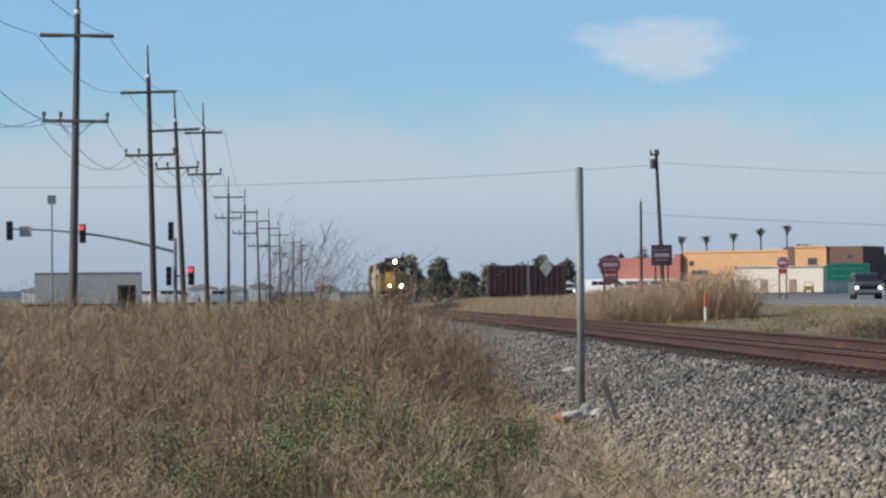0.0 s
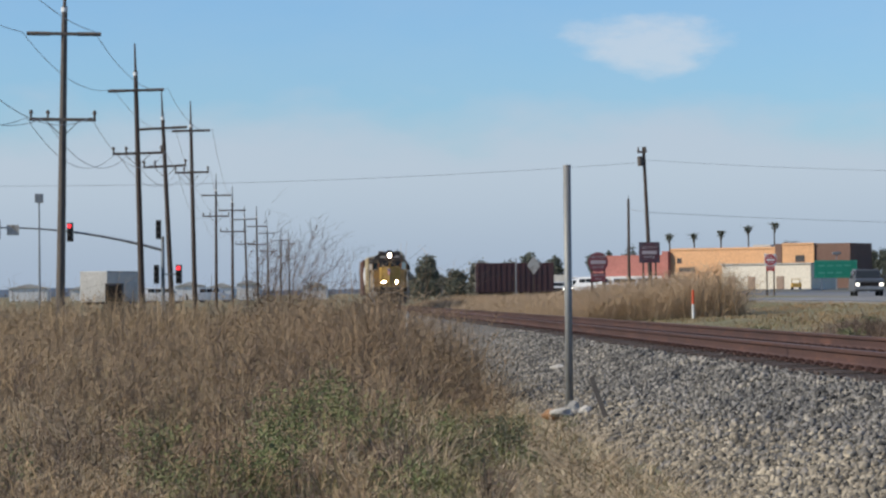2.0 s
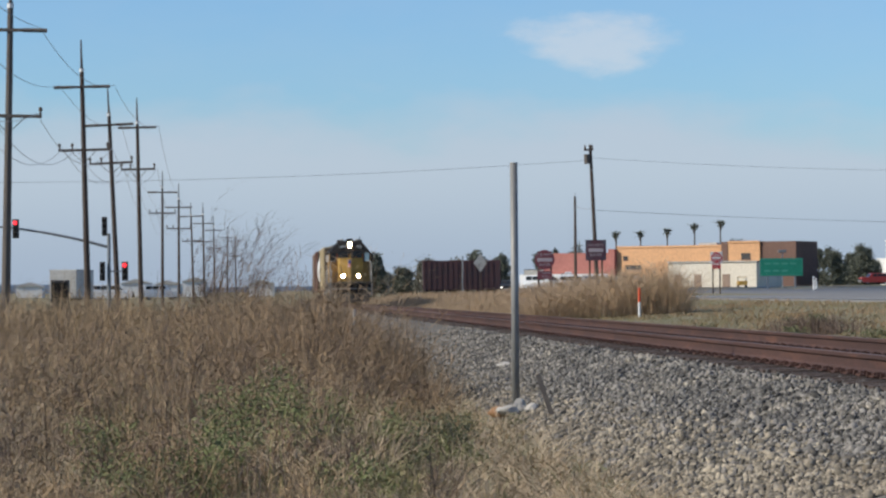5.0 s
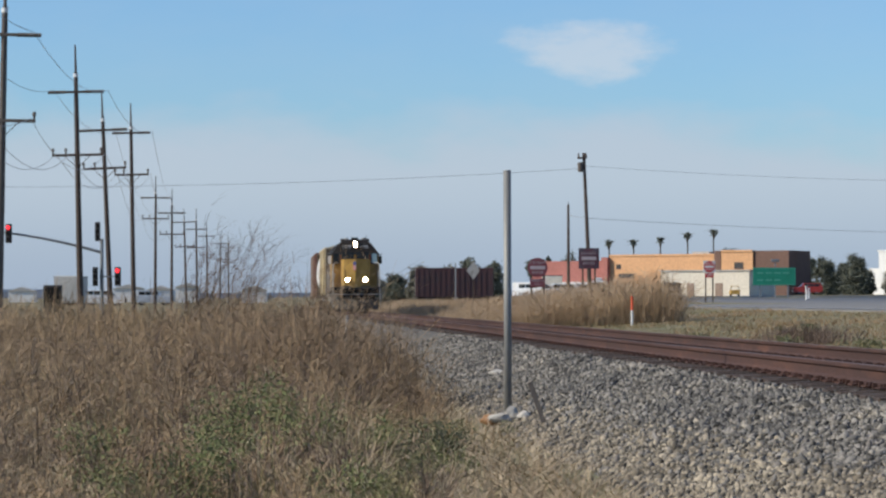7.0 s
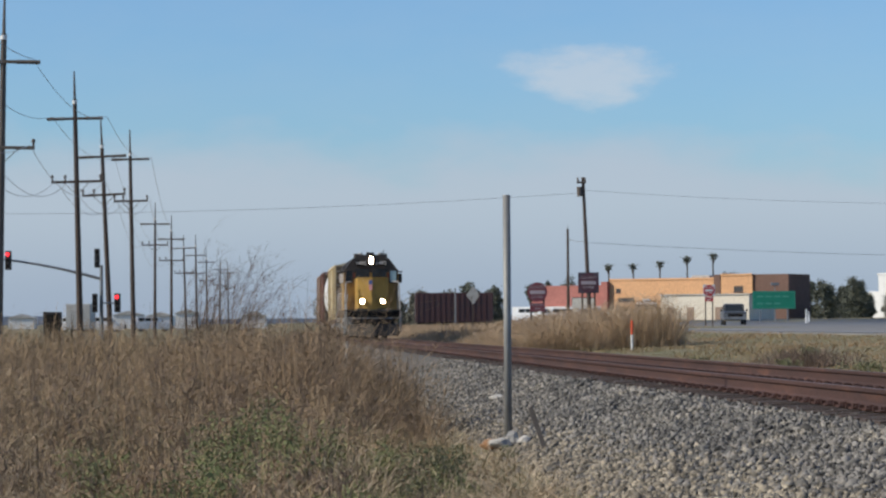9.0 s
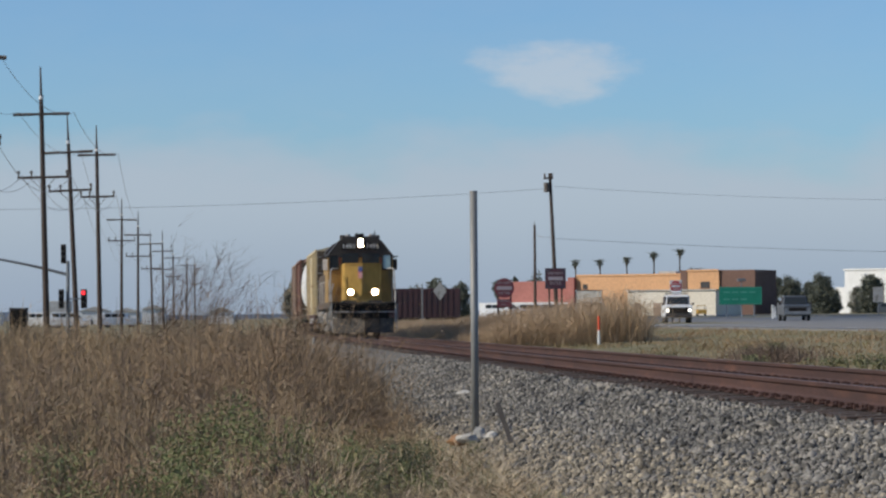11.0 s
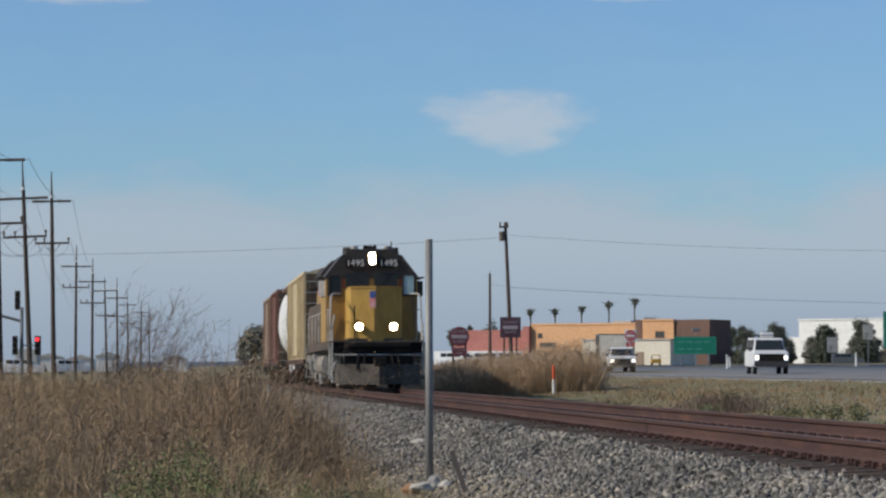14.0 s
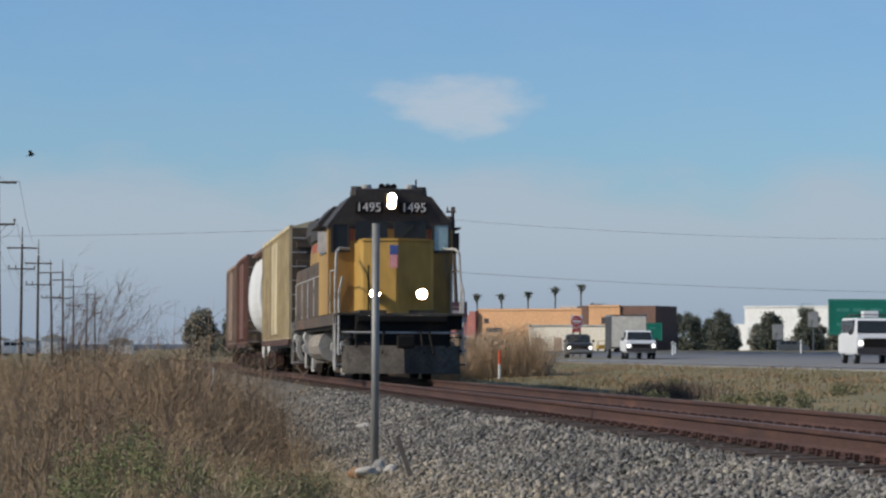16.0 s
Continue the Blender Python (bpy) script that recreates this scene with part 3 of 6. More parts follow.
def stones(u, y, size, lift=0.2):
    n = len(u)
    P = np.stack([u, y, bed_height(u) + size * lift], 1)
    sc = size[:, None] * rng.uniform(0.45, 1.45, (n, 3))
    T = ICO_V[None] * rng.uniform(0.45, 1.45, (n, 12, 1)) * sc[:, None]
    for a, b in ((1, 2), (0, 2), (0, 1)):
        an = rng.uniform(0, 2 * np.pi, n)
        c, s = np.cos(an)[:, None], np.sin(an)[:, None]
        T[..., a], T[..., b] = T[..., a] * c - T[..., b] * s, T[..., a] * s + T[..., b] * c
    T = T + P[:, None]
    F = (np.arange(n)[:, None, None] * 12 + ICO_F[None]).reshape(-1, 3)
    return T.reshape(-1, 3), F


n = 56000
sy = 16 + 54 * rng.uniform(0, 1, n) ** 1.7
su = rng.uniform(-4.3, -0.85, n)
su[rng.uniform(0, 1, n) < 0.10] *= -0.6
keep = (np.abs(np.abs(su) - 0.755) > 0.16) & (rng.uniform(0, 1, n) < np.interp(su, [-4.3, -3.7, -3.2], [0.25, 0.8, 1])) & ((su < -1.38) | (su > 0) | (rng.uniform(0, 1, n) < 0.45))
su, sy = su[keep], sy[keep]
# grey stone near the rails, sandier mixed stone towards the foot of the bank
sandy = su + 0.35 * np.array([noise.noise(Vector((a * 1.3, b * 0.35, 4.0))) for a, b in zip(su, sy)]) + rng.normal(scale=0.18, size=len(su)) < np.interp(sy, [16, 26, 40, 70], [-2.55, -2.85, -3.2, -3.4])
for pick, material, label in ((~sandy, "stone", "loose angular grey ballast stones"), (sandy, "stone_sandy", "sandy mixed ballast stones at the bank's foot")):
    ob = part("ballast_stones", B(), material, track, label)
    k = int(pick.sum())
    V, F = stones(su[pick], sy[pick], rng.uniform(0.011, 0.028, k) * np.where(rng.uniform(0, 1, k) < 0.12, 1.4, 1.0))
    ob.data = mesh_np("ballast_stones", V, F, material)
    ob["kind"] = "stuff"


# ---------------------------------------------------------------- posts and bits beside the track
def steel_post():
    t = thing("steel_post", "galvanised steel post standing in ballast", "post", m=pose(1.62, 32.0, -0.86, 0, -0.1, 0))
    bm = tube(B(), (0, 0, -0.3), (0, 0, 2.945), 0.045, 0.045, 20)
    part("tube", bm, "galv", t, smooth=True)
    part("cap", tube(B(), (0, 0, 2.940), (0, 0, 2.952), 0.048, 0.043, 20), "galv", t)
    bm = B()
    bmesh.ops.create_icosphere(bm, subdivisions=2, radius=0.14)
    for v in bm.verts:
        v.co = Vector((v.co.x * 0.8, v.co.y * 0.8, v.co.z * 1.05)) * (0.85 + 0.35 * noise.noise(v.co * 9))
    f = part("footing", bm, "concrete", t, "broken white concrete footing")
    f.location = (0.05, -0.12, 0.05)


steel_post()


def rubble(x, y, z, r, material, label, name="rubble_lump"):
    bm = B()
    bmesh.ops.create_icosphere(bm, subdivisions=2, radius=r)
    for v in bm.verts:
        v.co = Vector((v.co.x * 1.4, v.co.y, v.co.z * 0.55)) * (0.8 + 0.5 * noise.noise(v.co * (0.8 / r) + Vector((x, y, z))))
    solid(name, bm, material, label, "rubble", m=pose(x, y, z, 0, 0, random.uniform(0, 180)))


rubble(1.38, 31.6, -0.84, 0.14, "rust", "rust-stained lump of concrete in ballast")
rubble(1.78, 31.55, -0.79, 0.12, "concrete", "white lump of broken concrete in ballast")
rubble(1.52, 31.45, -0.81, 0.11, "concrete", "white lump of broken concrete in ballast")
rubble(2.0, 43.0, -0.60, 0.11, "concrete", "pale flat stone on the ballast bank")
st = thing("stake", "weathered leaning wooden stake in ballast", "stake", m=pose(1.90, 29.5, -0.82, 0, -19, 0))
part("stick", box(B(), -0.028, 0.028, -0.014, 0.014, -0.15, 0.52, 0.004), "stake", st)
st = thing("pale_stake", "pale weathered stake standing among weeds", "stake", m=pose(-0.44, 45, -1.05, 0, 2, 0))
part("stick", tube(B(), (0, 0, -0.1), (0, 0, 1.34), 0.026, 0.018, 8), "concrete", st)
st = thing("trackside_marker", "orange and white trackside marker post", "marker post", m=pose(11.2, 116, -0.62))
part("lower_tube", tube(B(), (0, 0, -0.3), (0, 0, 0.62), 0.055, seg=10), "white", st, "white lower tube")
part("upper_tube", tube(B(), (0, 0, 0.62), (0, 0, 1.22), 0.055, seg=10), "marker_orange", st, "orange upper tube")


# ---------------------------------------------------------------- power line
def wire_between(name, p, q, sag, r, label, group):
    cu = bpy.data.curves.new(name, "CURVE")
    cu.dimensions, cu.bevel_depth, cu.bevel_resolution = "3D", r, 1
    sp = cu.splines.new("POLY")
    k = 18
    sp.points.add(k)
    for i in range(k + 1):
        f = i / k
        c = Vector(p).lerp(Vector(q), f)
        sp.points[i].co = (c.x, c.y, c.z - 4 * sag * f * (1 - f), 1)
    cu.materials.append(M["wire"])
    return tagged(new(name, cu), label, "wire", group)


def utility_pole(x, y, z, h, r, arm1, arm2, half, lean, material, spike=1.6):
    """A wooden pole with two crossarms, insulators and a spike on top. arm1, arm2: heights; half: half the arm's length."""
    t = thing("utility_pole", "dark wooden power pole with two crossarms", "utility pole", "power line poles", m=pose(x, y, z, 0, lean, 0))
    part("shaft", tube(B(), (0, 0, -0.5), (0, 0, h), r, r * 0.6, 10), material, t)
    part("top_spike", tube(B(), (0, 0, h - 0.1), (0, 0, h + spike), r * 0.42, r * 0.22, 6), material, t)
    part("band", tube(B(), (0, 0, h - 0.25), (0, 0, h - 0.05), r * 0.68, r * 0.68, 10), "white", t, "pale metal band")
    for k, (z1, w) in enumerate(((arm1, half), (arm2, half * 0.92))):
        arm = part("crossarm", box(B(), -w, w, -0.16, -0.04, z1 - 0.07, z1 + 0.07, 0.01), material, t)
        if k == 0:
            for s in (-1, 1):
                part("insulator", tube(B(), (s * w * 0.38, -0.1, z1), (s * w * 1.03, -0.1, z1), 0.09, 0.09, 8), "pole_grey", arm, "grey horizontal insulator")
        else:
            for f in (-0.96, -0.45, 0.96):
                bm = tube(B(), (f * w, -0.1, z1 + 0.05), (f * w, -0.1, z1 + 0.24), 0.05, 0.05, 8)
                tube(bm, (f * w, -0.1, z1 + 0.24), (f * w, -0.1, z1 + 0.40), 0.10, 0.06, 8)
                part("insulator", bm, "pole_grey", arm, "grey pin insulator")
            for s in (-1, 1):
                part("brace", tube(B(), (0, -0.1, z1 - 0.75), (s * w * 0.5, -0.1, z1 - 0.06), 0.02, seg=5), material, arm)
    return t


# x, y, foot z, height, radius, upper arm, lower arm, half arm, lean
POLES = [
    (-16.0, 117, -0.6, 13.7, 0.21, 12.5, 8.80, 1.55, 1.2, "pole_grey"),
    (-16.5, 155, -0.6, 14.0, 0.20, 12.90, 9.30, 1.55, -1.2, "pole"),
    (-16.6, 174, -0.6, 12.7, 0.19, 11.90, 9.45, 1.5, -2.4, "pole"),
    (-16.7, 192, -0.6, 13.3, 0.19, 12.80, 9.85, 1.3, -0.9, "pole"),
    (-23.2, 293, -0.6, 12.6, 0.19, 11.90, 9.65, 1.55, 0.3, "pole"),
    (-23.4, 320, -0.6, 12.3, 0.19, 11.10, 8.60, 1.55, 0.2, "pole"),
    (-26.0, 384, -0.6, 12.1, 0.19, 11.80, 8.3, 1.5, -1.5, "pole"),
    (-26.6, 417, -0.6, 13.2, 0.20, 11.6, 8.8, 1.5, -0.6, "pole"),
    (-30.0, 500, -0.6, 13.2, 0.20, 12.4, 9.0, 1.5, -0.5, "pole"),
    (-31.0, 560, -0.6, 13.0, 0.20, 12.2, 9.0, 1.5, 0.6, "pole"),
    (-31.8, 610, -0.6, 13.5, 0.20, 12.4, 9.0, 1.5, -0.6, "pole"),
]
tops = []
for row in POLES:
    utility_pole(*row)
    tops.append(row)
# spans from pole to pole, and one towards the viewer
spans = [((-15.0, 70, 0, 0, 0, 12.9, 9.0, 1.55), tops[0]), (tops[0], tops[1]), (tops[1], tops[3]), (tops[3], tops[4]), (tops[4], tops[5])]
for p, q in spans:
    for arm, fs, sag in ((5, (-1, 1), 0.9), (6, (-0.9, -0.4, 0.9), 1.5)):
        for f in fs:
            wire_between("power_wire", (p[0] + f * p[7], p[1], -0.6 + p[arm] + 0.1), (q[0] + f * q[7], q[1], -0.6 + q[arm] + 0.1), sag, 0.014, "dark thin power wire hanging between poles", "power wires")
wire_between("power_wire", (-40, 215, 9.4), (18.0, 228, 11.4), 0.6, 0.016, "dark thin power wire hanging between poles", "power wires")
wire_between("power_wire", (18.0, 228, 11.6), (75, 240, 11.2), 0.8, 0.013, "dark thin power wire hanging between poles", "power wires")
wire_between("power_wire", (18.0, 228, 7.2), (75, 240, 6.0), 0.5, 0.018, "dark thin power wire hanging between poles", "power wires")
wire_between("power_wire", (16.8, 230, 7.6), (18.0, 228, 7.3), 0.1, 0.02, "dark thin power wire hanging between poles", "power wires")

t = thing("utility_pole", "leaning wooden pole with transformer by the road", "utility pole", "power line poles", m=pose(18.5, 228, 0.0, 0, -2.4, 0))
part("shaft", tube(B(), (0, 0, -0.5), (0, 0, 12.7), 0.20, 0.13, 10), "pole", t)
part("crossarm", box(B(), -0.55, 0.25, -0.2, -0.08, 12.2, 12.36), "pole", t)
part("transformer", tube(B(), (-0.35, -0.3, 11.1), (-0.35, -0.3, 11.9), 0.24, seg=12), "pole_grey", t, "grey transformer can")
part("insulator", tube(B(), (-0.45, -0.14, 12.36), (-0.45, -0.14, 12.7), 0.09, 0.06, 8), "pole_grey", t)
part("insulator", tube(B(), (0.15, -0.14, 12.36), (0.15, -0.14, 12.7), 0.09, 0.06, 8), "pole_grey", t)
t = thing("utility_pole", "thin plain wooden pole by the road", "utility pole", "power line poles", m=pose(16.8, 230, 0.0))
part("shaft", tube(B(), (0, 0, -0.5), (0, 0, 8.4), 0.15, 0.10, 10), "pole", t)
part("top_pin", tube(B(), (0, 0, 8.3), (0, 0, 8.7), 0.05, 0.03, 6), "steel", t)


# ---------------------------------------------------------------- traffic signal across the road
def signal_head(parent, x, y, z, lit=None, side=False):
    w, d = (0.17, 0.2) if not side else (0.14, 0.22)
    head = part("signal_head", box(B(), x - w, x + w, y - d, y + d, z - 0.55, z + 0.55, 0.03), "dark", parent, "black three-lamp signal head")
    for k in range(3):
        zz = z + 0.34 - 0.34 * k
        part("visor", tube(B(), (x, y - d - 0.16, zz), (x, y - d, zz), 0.14, 0.15, 10), "dark", head)
        part("lens", tube(B(), (x, y - d - 0.18, zz), (x, y - d - 0.165, zz), 0.12, 0.12, 10), "lamp_red" if lit == k else "black", head, "glowing red lens" if lit == k else "unlit lens")


t = thing("traffic_signal", "steel mast-arm traffic signal showing red", "traffic signal", m=pose(-15.6, 158, -0.6))
part("mast", tube(B(), (0, 0, -0.4), (0, 0, 4.6), 0.13, 0.10, 10), "steel", t)
bm = B()
for k in range(8):
    f, g = k / 8, (k + 1) / 8
    tube(bm, (-9.6 * f, 0, 3.8 + 1.4 * (1 - (1 - f) ** 2)), (-9.6 * g, 0, 3.8 + 1.4 * (1 - (1 - g) ** 2)), 0.09 - 0.05 * f, 0.09 - 0.05 * g, 8)
part("mast_arm", bm, "steel", t)
signal_head(t, -5.35, -0.25, 4.9, 0)
signal_head(t, -9.6, -0.25, 5.1, None)
signal_head(t, -0.2, -0.4, 5.0, None, True)
signal_head(t, 0.95, -0.25, 2.4, 0)
signal_head(t, -0.35, -0.25, 2.4, None, True)
part("bracket", tube(B(), (0, -0.1, 2.4), (0.95, -0.1, 2.4), 0.04, seg=6), "steel", t)
part("street_sign", box(B(), -9.05, -8.35, -0.12, -0.08, 4.75, 5.35), "truck_grey", t, "pale square lane sign")

t = thing("street_light", "slim grey pole with floodlight cluster", "street light", m=pose(-31, 215, -0.6))
part("mast", tube(B(), (0, 0, -0.3), (0, 0, 9.0), 0.10, 0.06, 8), "steel", t)
part("lamp_head", box(B(), -0.32, 0.32, -0.2, 0.2, 8.6, 9.3, 0.05), "steel", t)
t = thing("equipment_cabinet", "dark roadside equipment cabinet", "cabinet", m=pose(-21.0, 180, -0.6))
part("body", box(B(), -0.58, 0.58, -0.4, 0.4, 0, 2.0, 0.03), "dark", t)
part("door", box(B(), -0.5, 0.5, -0.43, -0.405, 0.1, 1.85), "black", t)


# ---------------------------------------------------------------- road signs
def disc(bm, x, y, z, r, depth, seg=28):
    return tube(bm, (x, y + depth, z), (x, y, z), r, r, seg)


def word(parent, text, x, y, z, size, material, label):
    cu = bpy.data.curves.new("lettering", "FONT")
    cu.body, cu.size, cu.align_x, cu.align_y, cu.extrude = text, size, "CENTER", "CENTER", 0.004
    cu.materials.append(M[material])
    o = new("lettering", cu)
    o.parent, o.matrix_basis = parent, pose(x, y, z, 90, 0, 0)
    return tagged(o, label)


def no_entry_sign(x, y, z, w, red, plate, bar, square, lower, legs, text=True):
    t = thing("no_entry_sign", "faded red no-entry sign on two posts" if red != "red" else "red and white no-entry sign on two posts", "road sign", "no-entry signs", m=pose(x, y, z))
    if square:
        part("plate", box(B(), -w / 2, w / 2, 0.0, 0.02, -w / 2, w / 2), plate, t)
    face = part("face", disc(B(), 0, -0.014, 0, w * 0.475, 0.01), red, t, "red disc")
    part("bar", box(B(), -w * 0.36, w * 0.36, -0.024, -0.016, -w * 0.085, w * 0.085), bar, face, "pale bar")
    if text:
        word(face, "DO NOT", 0, -0.02, w * 0.24, w * 0.19, bar, "pale letters")
        word(face, "ENTER", 0, -0.02, -w * 0.24, w * 0.19, bar, "pale letters")
    if lower:
        lp = part("lower_plate", box(B(), -w * 0.36, w * 0.36, 0.0, 0.02, -w * 0.92, -w * 0.52), red, t, "red lower plate")
        word(lp, "WRONG", 0, -0.005, -w * 0.62, w * 0.15, bar, "pale letters")
        word(lp, "WAY", 0, -0.005, -w * 0.80, w * 0.15, bar, "pale letters")
    for s in (-1, 1):
        part("leg", box(B(), s * w * 0.3 - 0.05, s * w * 0.3 + 0.05, 0.022, 0.11, -legs, w * 0.4), "pole", t)


no_entry_sign(8.45, 137, 2.06, 1.06, "sign_old", "sign_back", "sign_pale", False, True, 2.6)
no_entry_sign(12.9, 160, 2.85, 1.22, "sign_dark", "sign_back", "sign_pale", True, False, 3.2)
no_entry_sign(26.3, 210, 2.9, 0.92, "red", "white", "white", True, True, 2.8)


def green_sign(x, y, z, w, h, legs, name="guide_sign"):
    t = thing(name, "large green highway guide sign on posts", "road sign", "guide signs", m=pose(x, y, z))
    part("panel", box(B(), -w / 2, w / 2, 0, 0.03, -h / 2, h / 2, 0.008), "sign_green", t)
    bm = B()
    for s in (-1, 1):
        box(bm, -w / 2 + 0.05, w / 2 - 0.05, -0.012, -0.004, s * (h / 2 - 0.1) - 0.025, s * (h / 2 - 0.1) + 0.025)
        box(bm, s * (w / 2 - 0.08) - 0.025, s * (w / 2 - 0.08) + 0.025, -0.012, -0.004, -h / 2 + 0.13, h / 2 - 0.13)
    part("border", bm, "sign_green_pale", t, "pale border")
    for k in range(2):
        for i in range(4 - k):
            a = -w * 0.40 + i * w * 0.2
            z = h * (0.2 - 0.4 * k)
            part("text_bar", box(B(), a, a + w * 0.15, -0.014, -0.004, z - h * 0.045, z + h * 0.045), "sign_green_pale", t, "pale bar of lettering")
    for s in (-1, 1):
        part("leg", box(B(), s * w * 0.32 - 0.08, s * w * 0.32 + 0.08, 0.032, 0.18, -legs, h * 0.45), "steel", t)


green_sign(43.0, 288, 2.7, 4.6, 1.9, 3.4)
green_sign(40.3, 171, 2.85, 5.4, 2.3, 3.6)
for x, y, z, h in ((38.7, 240, 0.2, 1.3), (50.3, 240, 0.35, 1.3), (42.5, 262, 0.2, 1.2)):
    t = thing("delineator_post", "slim white roadside delineator post", "road post", "delineators", m=pose(x, y, z))
    part("tube", tube(B(), (0, 0, -0.2), (0, 0, h), 0.09, 0.09, 8), "white", t)
    part("reflector", box(B(), -0.06, 0.06, -0.1, -0.091, h - 0.3, h - 0.12), "steel", t)
for x, y, z in ((56.6, 282, 2.7), (60.4, 282, 4.05)):
    t = thing("road_sign", "back of a grey square road sign", "road sign", m=pose(x, y, z))
    part("panel", box(B(), -0.55, 0.55, 0, 0.03, -0.8, 0.8, 0.02), "truck_grey", t)
    part("leg", box(B(), -0.05, 0.05, 0.032, 0.1, -z - 0.1, 0.6), "steel", t)
t = thing("warning_sign", "pale diamond warning sign facing the road", "road sign", m=pose(9.4, 248, 3.0))
part("panel", prism(B(), [(0, -0.85), (0.62, 0), (0, 0.85), (-0.62, 0)], "y", -0.02, 0.02), "truck_grey", t)
part("leg", box(B(), -0.06, 0.06, 0.022, 0.1, -3.4, 0.8), "pole", t)


# ---------------------------------------------------------------- buildings and parked boxes
def window_on(parent, x0, x1, y, z0, z1):
    w = part("window", box(B(), x0, x1, y - 0.03, y + 0.05, z0, z1), "dark", parent, "dark window")
    part("frame", box(B(), x0 - 0.1, x1 + 0.1, y - 0.08, y + 0.02, z0 - 0.12, z0 - 0.02), "brown_and_shade", w)


def store():
    t = thing("store_building", "long flat-roofed orange and red stucco store", "building", m=pose(44.2, 500, 0.7, 0, 0, -32) @ pose(-42.6, 0, 0))
    part("wall", box(B(), 42.6, 65.6, 0, 9, 0, 7.5), "orange_wall", t, "orange stucco wall")
    part("wall", box(B(), 65.6, 71.8, -1.2, 9, 0, 8.1), "orange_wall", t, "orange stucco corner block")
    # right end of the store: shade is put into the brown colour
    part("wall", box(B(), 71.82, 78.6, -0.8, 9, 0, 8.05), "brown_and_shade", t, "end wall with shade put into its brown colour")
    part("pilaster", box(B(), 64.3, 65.58, -1.3, -0.02, 0, 8.1), "brown_and_shade", t, "brown pilaster")
    part("pilaster", box(B(), 41.3, 42.58, -1.0, 20, 0, 7.1), "red_wall", t)
    part("wall", box(B(), 25.6, 41.28, 1.0, 20, 2.6, 6.5), "red_wall", t, "red sloping roof front")
    part("wall", box(B(), 22.0, 41.28, 0.0, 20, 0, 2.58), "white", t, "white lower wall")
    part("parapet", box(B(), 42.6, 65.6, -0.12, -0.01, 7.25, 7.6), "orange_wall", t)
    part("cornice", box(B(), 65.6, 71.8, -1.35, -1.21, 7.85, 8.2), "orange_wall", t)
    for x0, x1, z0, z1 in ((43.9, 44.9, 5.0, 5.8), (44.4, 47.6, 3.3, 4.1), (56.2, 58.8, 3.4, 4.4), (68.2, 70.0, 4.9, 6.0), (60.8, 64.0, 3.6, 4.3)):
        window_on(t, x0, x1, -0.0 if x1 < 65 else -1.2, z0, z1)
    part("duct", box(B(), 57.0, 60.5, 5, 8, 7.502, 8.1, 0.05), "truck_grey", t, "grey roof unit")


store()
t = thing("low_building", "cream flat-roofed shed beside the store", "building", m=pose(46.9, 437, 0.6, 0, 0, -32) @ pose(-46.9, 0, 0))
part("wall", box(B(), 46.9, 62.4, 0, 10, 0, 4.0), "cream", t)
part("roof", box(B(), 46.7, 62.6, -0.2, 10.2, 4.002, 4.2), "truck_grey", t)
for a in (48.0, 51.5, 56.5):
    part("door", box(B(), a, a + 1.3, -0.06, -0.002, 0, 2.1), "tan_grey", t)
t = thing("warehouse", "plain white warehouse behind trees", "building", m=pose(105.4, 560, 0.8, 0, 0, -45))
part("wall", box(B(), 0, 30, 0, 30, 0, 9.0), "white", t)
part("roof", box(B(), -0.2, 30.2, -0.2, 30, 9.002, 9.3), "white", t)
part("annex", box(B(), -4.5, -0.02, 3, 20, 0, 5.6), "white", t, "low white annex")
for a in (2.5, 7, 11.5, 16):
    part("door", box(B(), a, a + 2.4, -0.08, -0.002, 0, 3.2), "truck_grey", t)


def parked_trailer(x, y, z, length, height, material, label, name="freight_trailer"):
    t = thing(name, label, "trailer", "parked trailers", m=pose(x, y, z))
    part("box_body", box(B(), 0, length, 0, 2.5, 0.9, height, 0.04), material, t)
    for i in range(int(length / 0.6)):
        part("side_post", box(B(), 0.2 + i * 0.6, 0.28 + i * 0.6, -0.05, -0.002, 1.0, height - 0.1), material, t)
    part("chassis", box(B(), 0.3, length - 0.3, 0.4, 2.1, 0.6, 0.898), "black", t)
    for a in (1.2, 2.3, length - 2.3):
        part("wheel", tube(B(), (a, 0.0, 0.42), (a, 0.3, 0.42), 0.45, seg=14), "tyre", t)


parked_trailer(5.0, 300, -0.35, 4.3, 4.15, "maroon", "dark maroon freight trailer parked behind the brush")
parked_trailer(9.5, 300, -0.35, 4.1, 4.15, "maroon", "dark maroon freight trailer parked behind the brush")
t = thing("fence_post", "thin pale pole between trailers", "pole", m=pose(9.35, 298, -0.4))
part("tube", tube(B(), (0, 0, -0.2), (0, 0, 4.6), 0.07, seg=8), "steel", t)
part("cap", tube(B(), (0, 0, 4.6), (0, 0, 4.68), 0.09, seg=8), "steel", t)


t = thing("street_light", "slim grey lamp post beside the guide sign", "street light", m=pose(44.9, 300, 0.3))
part("mast", tube(B(), (0, 0, -0.3), (0, 0, 4.2), 0.07, 0.05, 8), "steel", t)
part("lamp_head", box(B(), -0.45, 0.45, -0.15, 0.15, 4.1, 4.4, 0.05), "steel", t)
t = thing("utility_cart", "small yellow utility cart parked by the shed", "cart", m=pose(55.6, 412, 0.6))
part("body", box(B(), -0.7, 0.7, 0, 2.0, 0.3, 0.95, 0.06), "yellow", t)
